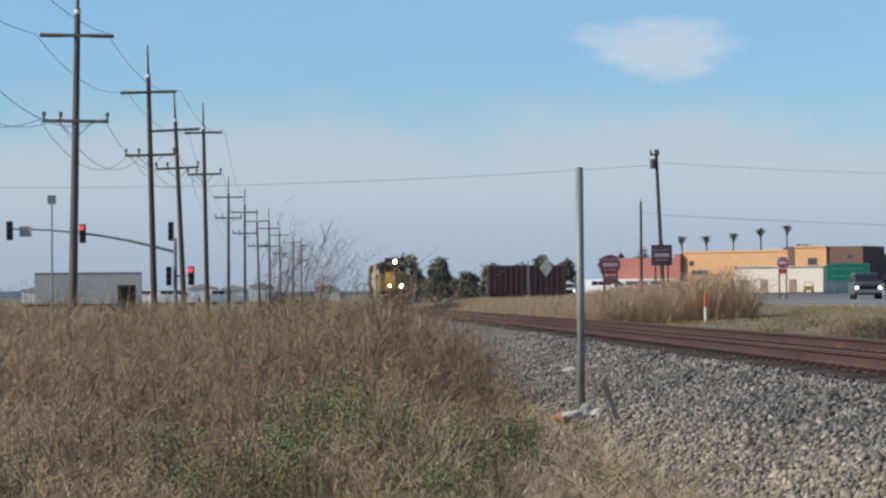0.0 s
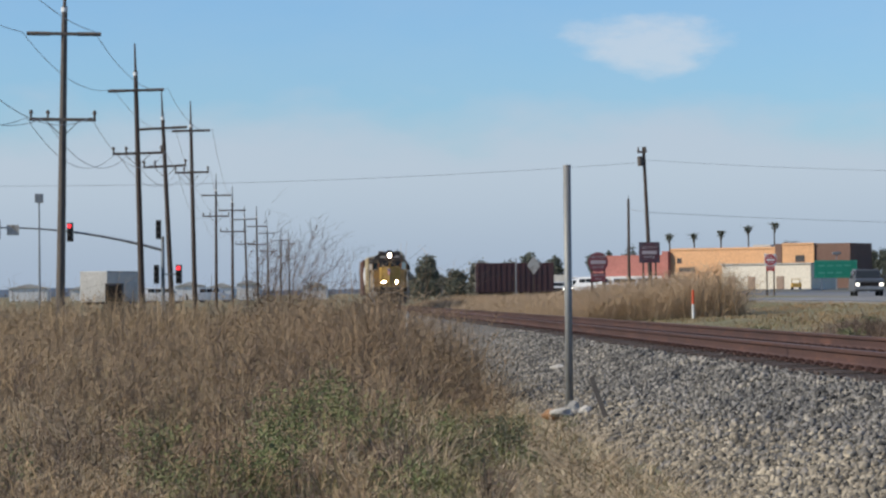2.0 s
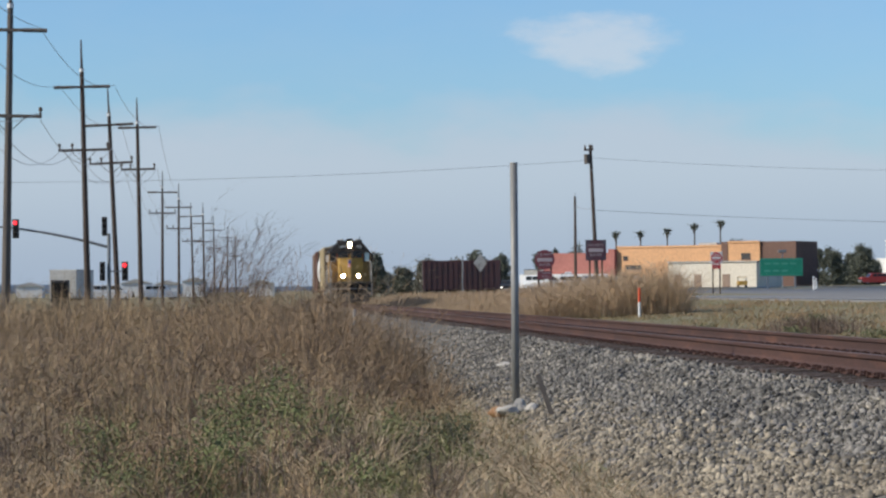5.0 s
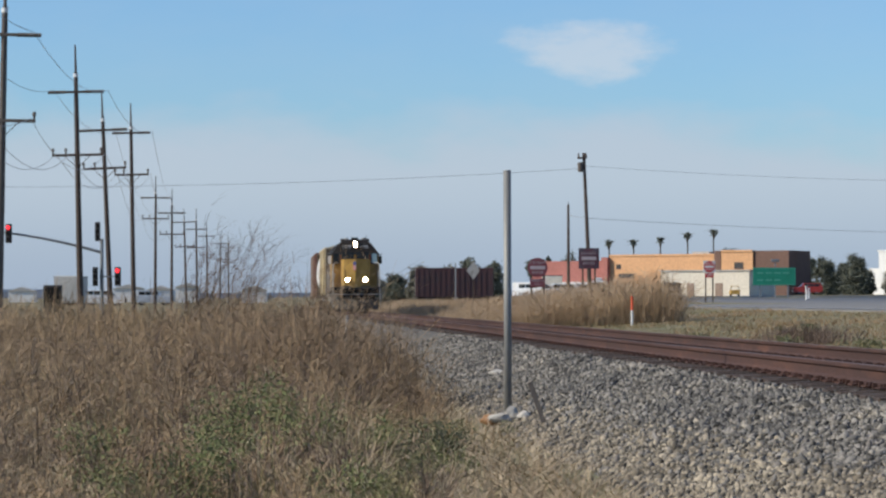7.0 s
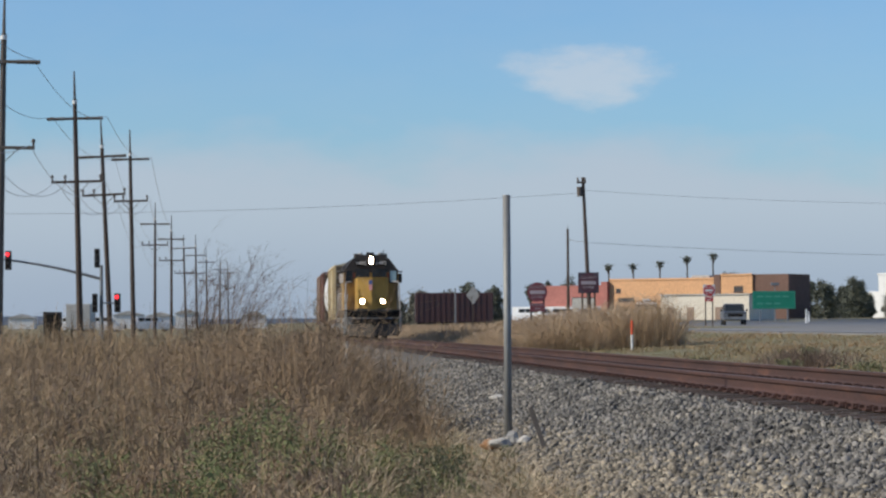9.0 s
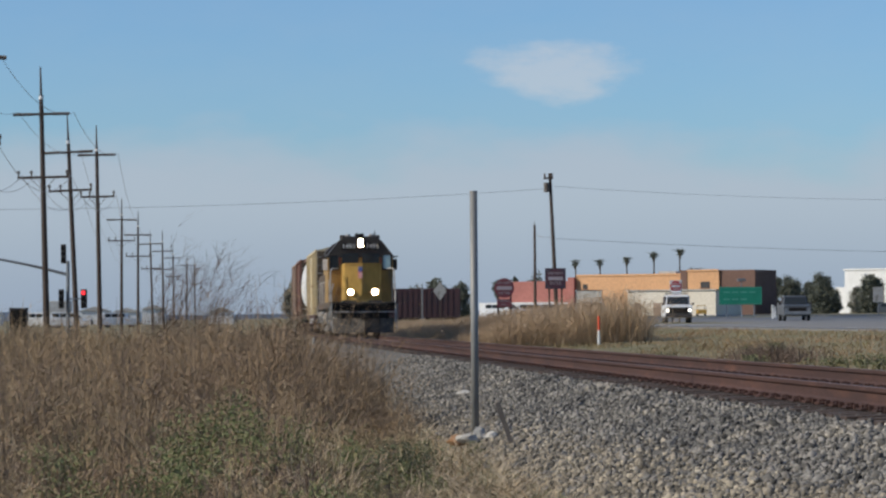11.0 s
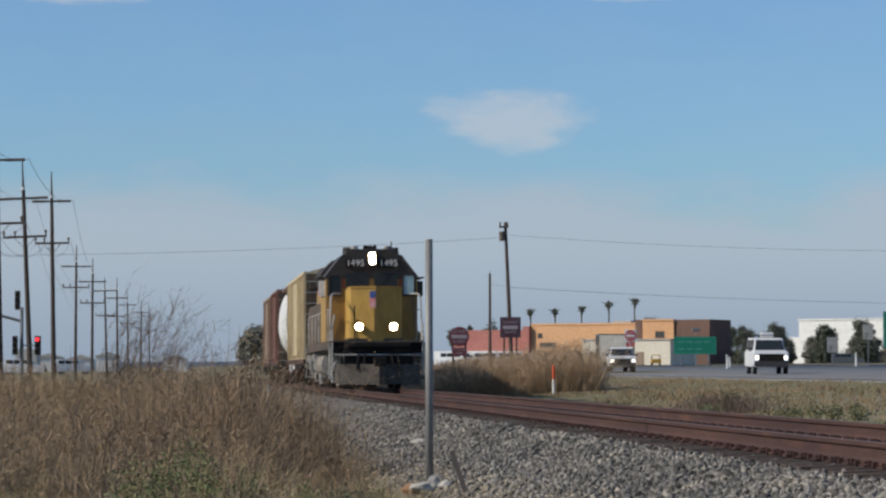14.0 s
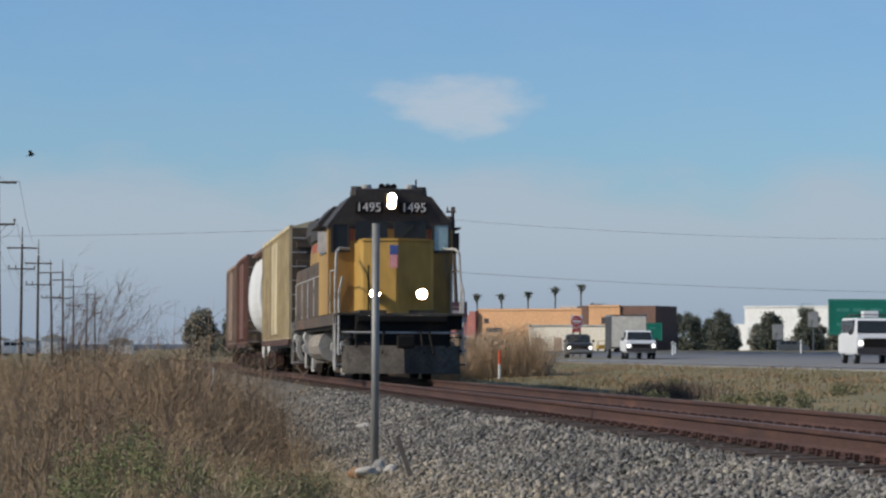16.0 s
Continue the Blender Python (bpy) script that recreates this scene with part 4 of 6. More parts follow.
part("canopy", box(B(), -0.65, 0.65, 0.2, 1.7, 1.5, 1.6, 0.03), "yellow", t, "yellow canopy")
for a in (-0.6, 0.6):
    for b in (0.3, 1.6):
        part("canopy_post", tube(B(), (a, b, 0.95), (a, b, 1.5), 0.03, seg=6), "dark", t)
        part("wheel", tube(B(), (a - 0.08, b, 0.25), (a + 0.08, b, 0.25), 0.27, seg=12), "tyre", t)


# ---------------------------------------------------------------- trees
def leaf_cloud(centres, radii, count, size):
    """Small leaf quads spread through several lobes."""
    k = rng.integers(0, len(centres), count)
    d = rng.normal(size=(count, 3))
    d /= np.linalg.norm(d, axis=1)[:, None]
    P = np.array(centres)[k] + d * np.array(radii)[k] * (rng.uniform(0.2, 1.0, count) ** 0.5 * rng.uniform(0.7, 1.4, count))[:, None]
    u, v = rng.normal(size=(count, 3)), rng.normal(size=(count, 3))
    u /= np.linalg.norm(u, axis=1)[:, None]
    v -= u * (u * v).sum(1)[:, None]
    v /= np.linalg.norm(v, axis=1)[:, None]
    s = size * rng.uniform(0.5, 1.3, count)[:, None]
    V = np.stack([P - u * s, P - v * s * 0.6, P + u * s, P + v * s * 0.6], 1).reshape(-1, 3)
    return V, np.arange(4 * count).reshape(-1, 4)


def tree(x, y, z, h, w, material, label, lobes=36, count=6500, crown=0.03, name="tree"):
    t = thing(name, label, "tree", "trees", m=pose(x, y, z))
    part("trunk", tube(B(), (0, 0, -0.4), (0, 0, h * 0.6), h * 0.035, h * 0.015, 8), "bark", t)
    cs, rs = [], []
    for i in range(lobes):
        a, f = random.uniform(0, 6.28), random.random()
        rr = w * 0.5 * (1 - abs(f - 0.35) * 0.9) * random.uniform(0.35, 0.75)
        zz = h * (crown + (0.9 - crown) * f)
        cs.append((math.cos(a) * rr, math.sin(a) * rr, zz))
        r = w * random.uniform(0.09, 0.22)
        rs.append((r, r, min(r, h * 0.2)))
        if i < 5:
            part("limb", tube(B(), (0, 0, h * 0.3), cs[-1], h * 0.012, h * 0.004, 5), "bark", t)
    ob = part("crown", B(), material, t)
    V, F = leaf_cloud(cs, rs, count, w * 0.033)
    ob.data = mesh_np("crown", V, F, material)
    return t


TREES = [(-0.6, 365, 0.0, 5.4, 5.4, "leaf_dark"), (-5.6, 420, -0.4, 7.6, 7.4, "leaf_olive"), (6.2, 345, 0.0, 4.4, 4.6, "leaf_olive"),
         (3.5, 360, 0.0, 3.6, 4.0, "leaf_dark"), (14.5, 390, 0, 6.2, 6.0, "leaf_dark"), (18.0, 400, 0, 5.8, 5.0, "leaf_dark"), (11.0, 385, 0, 5.0, 4.4, "leaf_olive"),
         (77.6, 462, 0.8, 6.6, 5.0, "leaf_dark"), (82.8, 460, 0.8, 7.0, 5.4, "leaf_dark"), (91.1, 460, 0.8, 6.8, 6.4, "leaf_dark"), (97.4, 458, 0.8, 8.3, 5.8, "leaf_dark"), (103.5, 450, 0.8, 7.8, 7.2, "leaf_dark"),
         (113.0, 450, 0.8, 9.4, 6.6, "leaf_dark"), (119.0, 445, 0.8, 7.6, 7.0, "leaf_dark"), (98.5, 470, 0.8, 5.0, 5.0, "leaf_olive"), (109.0, 440, 0.8, 4.6, 5.0, "leaf_olive"), (126, 440, 0.8, 7.6, 7.0, "leaf_dark")]
TREES += [(82 + 3.6 * k + random.uniform(-1, 1), 485 + random.uniform(-12, 12), 0.7, random.uniform(3.2, 5.2), random.uniform(4.0, 6.0), random.choice(("leaf_dark", "leaf_olive"))) for k in range(14)]
TREES += [(79.2 + 2.7 * k, 500 + random.uniform(-6, 6), 0.7, random.uniform(5.6, 7.4), random.uniform(4.4, 5.4), "leaf_dark") for k in range(5)]
TREES += [(1.5 + 2.6 * k, 400 + random.uniform(-10, 10), -0.2, random.uniform(2.6, 4.2), random.uniform(3.4, 4.6), random.choice(("leaf_dark", "leaf_olive"))) for k in range(6)]
for x, y, z, h, w, m in TREES:
    tree(x, y, z, h, w, m, "dense dark green broadleaf tree" if m == "leaf_dark" else "olive green scrubby tree")
for x, h, y in ((44.5, 9.0, 560), (41.0, 9.2, 560), (71.5, 10.0, 540), (36.5, 8.4, 560), (33.0, 8.2, 555)):
    tree(x, y, 0.8, h, 5.0, "leaf_dark", "dense dark green broadleaf tree", lobes=9, count=1400, crown=0.5)


def palm(x, y, z, h):
    t = thing("palm_tree", "tall slim fan palm with a tufted crown", "palm", "palms behind the store", m=pose(x, y, z))
    part("trunk", tube(B(), (0, 0, -0.4), (random.uniform(-0.1, 0.1), 0, h), 0.19, 0.14, 8), "bark", t)
    part("skirt", tube(B(), (0, 0, h - 1.2), (0, 0, h - 0.2), 0.2, 0.3, 8), "bark", t, "brown skirt of dead fronds")
    n = 60
    az = rng.uniform(0, 2 * np.pi, n)
    root = np.tile(np.array([[0, 0, h]]), (n, 1)) + rng.normal(scale=0.08, size=(n, 3))
    V, F = blades(root, np.where(rng.uniform(0, 1, n) < 0.4, -0.9, 1.25) * rng.uniform(0.5, 1.0, n), 0.17, rng.uniform(0.6, 2.2, n), 3, 0.1, az)
    V, F = gather([(V, F), leaf_cloud([(0, 0, h + 0.1)], [(0.7, 0.7, 0.7)], 95, 0.25)])
    ob = part("fronds", B(), "leaf_dark", t, "dark green fronds")
    ob.data = mesh_np("fronds", V, F, "leaf_dark")


for x, z1 in ((48.4, 11.3), (53.4, 11.4), (58.9, 11.9), (64.4, 12.8), (69.8, 13.4)):
    palm(x, 550, 0.8, z1 - 0.8)

# far low hills, haze put into their blue colour, and a hazy line of scattered pale roofs
bm = B()
pts = [(-1400, -20)] + [(x, 6 + 7 * noise.noise(Vector((x * 0.004, 3, 0)))) for x in range(-1400, 1401, 70)] + [(1400, -20)]
prism(bm, pts, "y", 2900, 2940)
solid("distant_hills", bm, "hill", "low blue hazy hills far away", "hills", kind="structure")

for x, y, w, h in ((-57, 640, 7, 3.2), (-48, 620, 6, 2.8), (-40.5, 600, 5, 3.4), (-95, 640, 9, 3.0), (-82, 640, 6, 2.6), (-24, 560, 5, 2.6)):
    t = thing("far_shed", "small pale shed far across the fields", "building", "far sheds", m=pose(x, y, -0.6))
    part("wall", box(B(), -w / 2, w / 2, 0, 6, 0, h), "white", t)
    part("roof", prism(B(), [(-w / 2 - 0.3, h), (w / 2 + 0.3, h), (0, h + 1.0)], "y", -0.3, 6.3), "truck_grey", t)

# ---------------------------------------------------------------- train
WHEELSETS = []      # (wheelset, radius)
TRAIN = []          # (vehicle, offset behind the front of the train)


def wheelset(parent, y, r):
    bm = B()
    for s in (-1, 1):
        tube(bm, (s * 0.69, 0, 0), (s * 0.82, 0, 0), r, r * 0.985, 24)
        tube(bm, (s * 0.66, 0, 0), (s * 0.69, 0, 0), r + 0.03, r + 0.03, 24)
    tube(bm, (-0.9, 0, 0), (0.9, 0, 0), 0.09, seg=8)
    for s in (-1, 1):
        for k in range(5):
            a = k * 2 * math.pi / 5
            box(bm, s * 0.83 - 0.01, s * 0.83 + 0.01, math.cos(a) * r * 0.5 - 0.05, math.cos(a) * r * 0.5 + 0.05, math.sin(a) * r * 0.5 - 0.05, math.sin(a) * r * 0.5 + 0.05)
    w = part("wheelset", bm, "black", parent, "dark steel axle with two wheels")
    w.location = (0, y, r)
    WHEELSETS.append((w, r, y))


def rail_truck(parent, y, base, r, material, drop=0.0):
    """A four-wheel truck: bolster, two side frames with axle boxes, springs, wheelsets."""
    t = part("truck", box(B(), -0.92, 0.92, y - 0.25, y + 0.25, r - 0.1, r + 0.25, 0.02), "black", parent, "four-wheel rail truck")
    for s in (-1, 1):
        out = [(y - base / 2 - 0.35, r - 0.12), (y - base / 2 - 0.3, r + 0.22), (y - base / 2 + 0.45, r + 0.30), (y - 0.4, r + 0.12), (y + 0.4, r + 0.12), (y + base / 2 - 0.45, r + 0.30), (y + base / 2 + 0.3, r + 0.22), (y + base / 2 + 0.35, r - 0.12), (y + base / 2 - 0.35, r - 0.1), (y + 0.5, r - 0.28 - drop), (y - 0.5, r - 0.28 - drop), (y - base / 2 + 0.35, r - 0.1)]
        f = part("side_frame", prism(B(), out, "x", s * 0.93, s * 1.14), material, t, "cast side frame")
        for a in (-base / 2, base / 2):
            part("axle_box", box(B(), min(s * 1.142, s * 1.26), max(s * 1.142, s * 1.26), y + a - 0.19, y + a + 0.19, r - 0.2 - drop, r + 0.2 + drop, 0.03), material, t)
            if drop:
                part("brake_cylinder", tube(B(), (s * 1.22, y + a - 0.62, r + 0.28), (s * 1.22, y + a - 0.2, r + 0.28), 0.15, seg=12), material, t, "pale dusty brake cylinder")
        for a in (-0.25, 0, 0.25):
            part("spring", tube(B(), (s * 1.22, y + a, r - 0.22), (s * 1.22, y + a, r + 0.12), 0.075, seg=8), "black", t)
    for a in (-base / 2, base / 2):
        wheelset(t, y + a, r)


def coupler(parent, y0, y1):
    bm = box(B(), -0.12, 0.12, y0, y1, 0.80, 1.0, 0.02)
    box(bm, -0.2, 0.2, y0 - 0.02, y0 + 0.25, 0.75, 1.05, 0.04)
    part("coupler", bm, "black", parent)


def railing(parent, pts, r=0.022, material="truck_grey", label="pale grey handrail", name="handrail"):
    bm = B()
    for p, q in zip(pts, pts[1:]):
        tube(bm, p, q, r, seg=6)
    return part(name, bm, material, parent, label)


def locomotive():
    t = thing("locomotive", "yellow and grey diesel locomotive with lit headlights", "locomotive", "the train")
    # frame, pilot, tank
    part("frame", box(B(), -1.45, 1.45, 1.15, 17.3, 1.20, 1.52, 0.02), "black", t, "black underframe")
    part("walkway", box(B(), -1.50, 1.50, 1.05, 17.4, 1.522, 1.58, 0.01), "plough", t, "grimy grey walkway")
    part("side_sill", box(B(), -1.53, -1.47, 1.7, 16.2, 1.30, 1.56), "yellow_brown", t, "dark yellow-brown sill")
    part("side_sill", box(B(), 1.47, 1.53, 1.7, 16.2, 1.30, 1.56), "yellow_brown", t, "dark yellow-brown sill")
    bm = box(B(), -1.08, 1.08, 0.90, 1.14, 0.72, 1.52, 0.03)
    part("pilot_plate", bm, "black", t, "black pilot plate")
    bm = B()
    v = [(-1.38, 1.02), (-1.28, 0.86), (0.0, 0.28), (1.28, 0.86), (1.38, 1.02)]
    lo = [bm.verts.new((x, y, 0.17)) for x, y in v] + [bm.verts.new((x, y + 0.14, 0.17)) for x, y in v[::-1]]
    hi = [bm.verts.new((x, y + 0.16, 0.82)) for x, y in v] + [bm.verts.new((x, y + 0.3, 0.82)) for x, y in v[::-1]]
    k = len(lo)
    for i in range(k):
        bm.faces.new((lo[i], lo[(i + 1) % k], hi[(i + 1) % k], hi[i]))
    bm.faces.new(lo[::-1]), bm.faces.new(hi)
    bmesh.ops.recalc_face_normals(bm, faces=bm.faces[:])
    part("snow_plough", bm, "plough", t, "grimy grey V-shaped plough")
    part("uncoupling_lever", tube(B(), (-1.4, 0.86, 1.12), (1.4, 0.86, 1.12), 0.025, seg=6), "truck_grey", t, "pale grey lever bar")
    part("anticlimber", box(B(), -1.05, 1.05, 0.76, 0.92, 1.36, 1.52, 0.03), "black", t)
    coupler(t, -0.05, 1.0)
    for s in (-0.62, -0.42, 0.42, 0.62):
        part("air_hose", tube(B(), (s, 0.88, 1.2), (s * 1.15, 0.62, 0.62), 0.03, seg=6), "black", t)
    bm = B()
    half = [(-1.0, 0.42), (-1.25, 0.48), (-1.40, 0.62), (-1.46, 0.82), (-1.40, 1.04), (-1.28, 1.18)]
    outline = half + [(-x, z) for x, z in half[::-1]]
    prism(bm, outline, "y", 7.2, 11.6)
    tank = part("fuel_tank", bm, "tank_dust", t, "dusty grey fuel tank")
    for y in (7.14, 11.5):
        part("tank_rim", prism(B(), [(x * 1.025, 0.8 + (z - 0.8) * 1.05) for x, z in outline], "y", y, y + 0.12), "truck_grey", tank, "pale dusty tank rim")
    for y in (12.3, 16.3):
        part("air_reservoir", tube(B(), (-1.3, y, 1.08), (-1.3, y + 0.75, 1.08), 0.2, seg=14), "truck_grey", t, "pale grey air reservoir")
    guard = [(-1.05, 0.36), (-1.34, 0.44), (-1.46, 0.70), (-1.44, 1.0), (-1.34, 1.18), (-1.24, 1.18), (-1.32, 0.98), (-1.34, 0.72), (-1.26, 0.54), (-1.05, 0.46)]
    part("step_guard", prism(B(), guard, "y", 16.2, 16.55), "truck_grey", t, "pale curved step guard")
    for y in (3.7, 14.1):
        rail_truck(t, y, 2.74, 0.51, "truck_grey", 0.1)
    # corner steps
    for s in (-1, 1):
        for y0 in (1.16, 16.6):
            well = part("step_well", box(B(), min(s * 1.12, s * 1.16), max(s * 1.12, s * 1.16), y0, y0 + 0.64, 0.34, 1.5), "black", t)
            for zz in (0.36, 0.68, 1.0, 1.3):
                # sun and shade put into the step colour: left pale, right black
                part("step", box(B(), min(s * 1.162, s * 1.52), max(s * 1.162, s * 1.52), y0, y0 + 0.62, zz, zz + 0.04), "truck_grey" if s < 0 else "black", well, "step, pale on the sunlit side, black on the shaded")
            for a in (y0 - 0.02, y0 + 0.6):
                part("step_side", box(B(), min(s * 1.525, s * 1.545), max(s * 1.525, s * 1.545), a, a + 0.04, 0.34, 1.50), "truck_grey", well)
    # low nose with a blunt V front and a door
    z0, z1 = 1.58, 3.36
    bm = B()
    out = [(-0.88, 3.72), (-0.88, 2.22), (-0.80, 2.13), (0.0, 1.86), (0.80, 2.13), (0.88, 2.22), (0.88, 3.72)]
    prism(bm, out, "z", z0, z1)
    top = [e for e in bm.edges if all(abs(v.co.z - z1) < 1e-4 for v in e.verts)]
    bmesh.ops.bevel(bm, geom=top, offset=0.07, segments=3, affect="EDGES")
    nose = part("nose", bm, "yellow", t, "yellow low nose")
    bm = B()
    prism(bm, [(-0.66, 2.10), (-0.66, 2.055), (-0.05, 1.85), (-0.02, 1.88)], "z", 1.66, 2.66)
    part("nose_door", bm, "yellow", nose, "yellow nose door")
    part("door_handle", box(B(), -0.62, -0.55, 1.98, 2.03, 2.1, 2.25), "black", nose)
    part("door_gap", prism(B(), [(-0.70, 2.11), (-0.70, 2.087), (-0.665, 2.075), (-0.665, 2.10)], "z", 1.62, 2.72), "black", nose, "dark gap beside the door")
    part("nose_lip", prism(B(), [(-0.90, 2.24), (-0.82, 2.11), (0.0, 1.835), (0.82, 2.11), (0.90, 2.24)], "z", 3.30, 3.335), "yellow", nose)
    part("nose_skirt", box(B(), -0.9, 0.9, 1.95, 3.7, 1.582, 1.66), "loco_grey", nose)
    face = lambda x: 1.86 + 0.3375 * abs(x)
    flag = part("flag_emblem", prism(B(), [(-0.2, face(-0.2) - 0.012), (-0.01, face(-0.01) - 0.012), (-0.01, face(-0.01) - 0.003), (-0.2, face(-0.2) - 0.003)], "z", 2.66, 3.20), "white", nose, "white emblem panel")
    part("emblem_top", prism(B(), [(-0.2, face(-0.2) - 0.018), (-0.01, face(-0.01) - 0.018), (-0.01, face(-0.01) - 0.013), (-0.2, face(-0.2) - 0.013)], "z", 2.97, 3.20), "blue", flag, "blue top")
    for k in range(4):
        a = -0.195 + k * 0.05
        part("emblem_stripe", prism(B(), [(a, face(a) - 0.018), (a + 0.026, face(a + 0.026) - 0.018), (a + 0.026, face(a + 0.026) - 0.013), (a, face(a) - 0.013)], "z", 2.66, 2.97), "red", flag, "red stripe")
    # cab: sides, tapered roof
    shape = [(-1.52, 1.58), (-1.52, 3.72), (-0.98, 4.42), (-0.35, 4.52), (0.35, 4.52), (0.98, 4.42), (1.52, 3.72), (1.52, 1.58)]
    cab = part("cab", prism(B(), [p for p in shape], "y", 3.7, 6.7), "yellow_mid", t, "yellow cab with dark grey roof")
    up = [(-1.54, 3.66), (-1.54, 3.74), (-0.99, 4.45), (-0.35, 4.55), (0.35, 4.55), (0.99, 4.45), (1.54, 3.74), (1.54, 3.66)]
    bm = B()
    prism(bm, up, "y", 3.66, 6.74)
    part("cab_upper", bm, "loco_grey", cab, "dark grey upper cab")
    for s in (-1, 1):
        shield = part("windshield", box(B(), min(s * 0.08, s * 0.86), max(s * 0.08, s * 0.86), 3.63, 3.70, 3.38, 3.84, 0.012), "glass", cab, "dark windshield pane")
        part("wiper", tube(B(), (s * 0.25, 3.615, 3.42), (s * 0.55, 3.615, 3.74), 0.012, seg=5), "black", shield)
        # right pane is coloured like the sky behind the solid cab
        corner = part("side_front_window", box(B(), min(s * 1.06, s * 1.40), max(s * 1.06, s * 1.40), 3.655, 3.692, 3.14, 3.76, 0.012), "glass" if s < 0 else "pane_sky_tint", cab, "dark corner pane" if s < 0 else "corner pane with sky light painted into its colour")
        bm = box(B(), min(s * 1.0, s * 1.06), max(s * 1.0, s * 1.06), 3.635, 3.698, 3.08, 3.82)
        box(bm, min(s * 1.40, s * 1.46), max(s * 1.40, s * 1.46), 3.635, 3.698, 3.08, 3.82)
        box(bm, min(s * 1.06, s * 1.40), max(s * 1.06, s * 1.40), 3.637, 3.698, 3.76, 3.82)
        box(bm, min(s * 1.06, s * 1.40), max(s * 1.06, s * 1.40), 3.637, 3.698, 3.08, 3.14)
        part("window_frame", bm, "loco_grey", corner, "dark window frame")
        part("red_stripe", box(B(), min(s * 0.90, s * 0.99), max(s * 0.90, s * 0.99), 3.688, 3.698, 3.36, 3.655), "stripe_red", cab, "faded red stripe")
        part("number_board", box(B(), min(s * 0.20, s * 0.86), max(s * 0.20, s * 0.86), 3.60, 3.658, 4.03, 4.30, 0.01), "black", cab, "black number board")
        word(cab, "1495", s * 0.55, 3.595, 4.17, 0.31, "white", "white road number")
        part("side_window", box(B(), s * 1.535 - 0.02, s * 1.535 + 0.02, 4.3, 6.0, 3.08, 3.60, 0.01), "glass", cab)
        part("sunshade", box(B(), min(s * 1.55, s * 1.78), max(s * 1.55, s * 1.78), 4.2, 6.1, 3.70, 3.74), "loco_grey", cab)
        part("wind_deflector", box(B(), s * 1.62 - 0.12, s * 1.62 + 0.12, 4.18, 4.21, 3.10, 3.6), "white" if s < 0 else "loco_grey", cab, "pale mirror plate")
        part("numberboard_frame", box(B(), min(s * 0.16, s * 0.90), max(s * 0.16, s * 0.90), 3.635, 3.659, 4.31, 4.34), "loco_grey", cab)
    part("headlight_box", box(B(), -0.16, 0.16, 3.52, 3.662, 4.12, 4.53, 0.03), "loco_grey", cab)
    for dz in (-0.085, 0.085):
        part("headlight", disc(B(), 0, 3.514, 4.33 + dz, 0.10, 0.004, 18), "lamp_warm", cab, "glowing headlight")
    for s in (-1, 1):
        part("ditch_light_case", tube(B(), (s * 0.56, 1.72, 2.04), (s * 0.56, 2.06, 2.04), 0.14, 0.11, 14), "black", t, "black ditch light housing")
        part("ditch_light", disc(B(), s * 0.56, 1.714, 2.04, 0.115, 0.004, 18), "lamp_warm", t, "glowing ditch light")
    # roof details
    part("roof_hatch", box(B(), -0.86, 0.86, 3.95, 5.4, 4.45, 4.66, 0.04), "loco_grey", cab, "low dark roof housing")
    for x, h in ((-0.80, 4.72), (-0.55, 4.76), (0.55, 4.77), (0.80, 4.72)):
        part("roof_vent", tube(B(), (x, 4.3, 4.5), (x, 4.3, h), 0.15, 0.13, 10), "loco_grey" if abs(x) > 0.7 else "truck_grey", cab, "small roof vent")
    bm = B()
    for k in range(3):
        tube(bm, (-0.15 + 0.15 * k, 4.5, 4.74), (-0.15 + 0.15 * k, 5.0, 4.72), 0.08, 0.03, 8)
    box(bm, -0.2, 0.2, 4.9, 5.0, 4.6, 4.74)
    part("horn", bm, "black", cab, "black air horns")
    part("antenna", tube(B(), (0.75, 5.0, 4.6), (0.75, 5.0, 4.95), 0.02, seg=5), "black", cab)
    # long hood
    bm = B()
    prism(bm, [(-0.87, 1.58), (-0.87, 3.95), (-0.72, 4.18), (0.72, 4.18), (0.87, 3.95), (0.87, 1.58)], "y", 6.76, 16.6)
    hood = part("long_hood", bm, "yellow_brown", t, "dark yellow-brown long hood")
    bm = B()
    prism(bm, [(-0.90, 3.55), (-0.90, 3.97), (-0.74, 4.21), (0.74, 4.21), (0.90, 3.97), (0.90, 3.55)], "y", 6.77, 16.62)
    part("hood_top", bm, "loco_grey", hood, "dark grey hood top")
    for k in range(11):
        y = 7.3 + k * 0.8
        for s in (-1, 1):
            part("hood_door", box(B(), s * 0.885 - 0.012, s * 0.885 + 0.012, y, y + 0.72, 1.75, 3.45, 0.006), "yellow_brown", hood)
    bm = box(B(), -1.30, -0.91, 6.78, 8.3, 3.57, 3.98, 0.04)
    part("blower_housing", bm, "loco_grey", hood, "dark grey blower housing")
    for y in (12.0, 13.4, 14.8):
        part("radiator_fan", tube(B(), (0, y, 4.345), (0, y, 4.44), 0.62, 0.60, 20), "loco_grey", hood)
    blister = part("dynamic_brake_blister", prism(B(), [(-1.42, 3.60), (-1.42, 4.02), (-1.02, 4.46), (1.02, 4.46), (1.42, 4.02), (1.42, 3.60)], "y", 8.5, 11.2), "loco_grey", hood, "dark brake housing with sloped shoulders")
    part("intake_grille", box(B(), -1.2, -0.92, 8.40, 8.497, 3.62, 3.98), "black", blister, "black intake grille")
    bm = B()
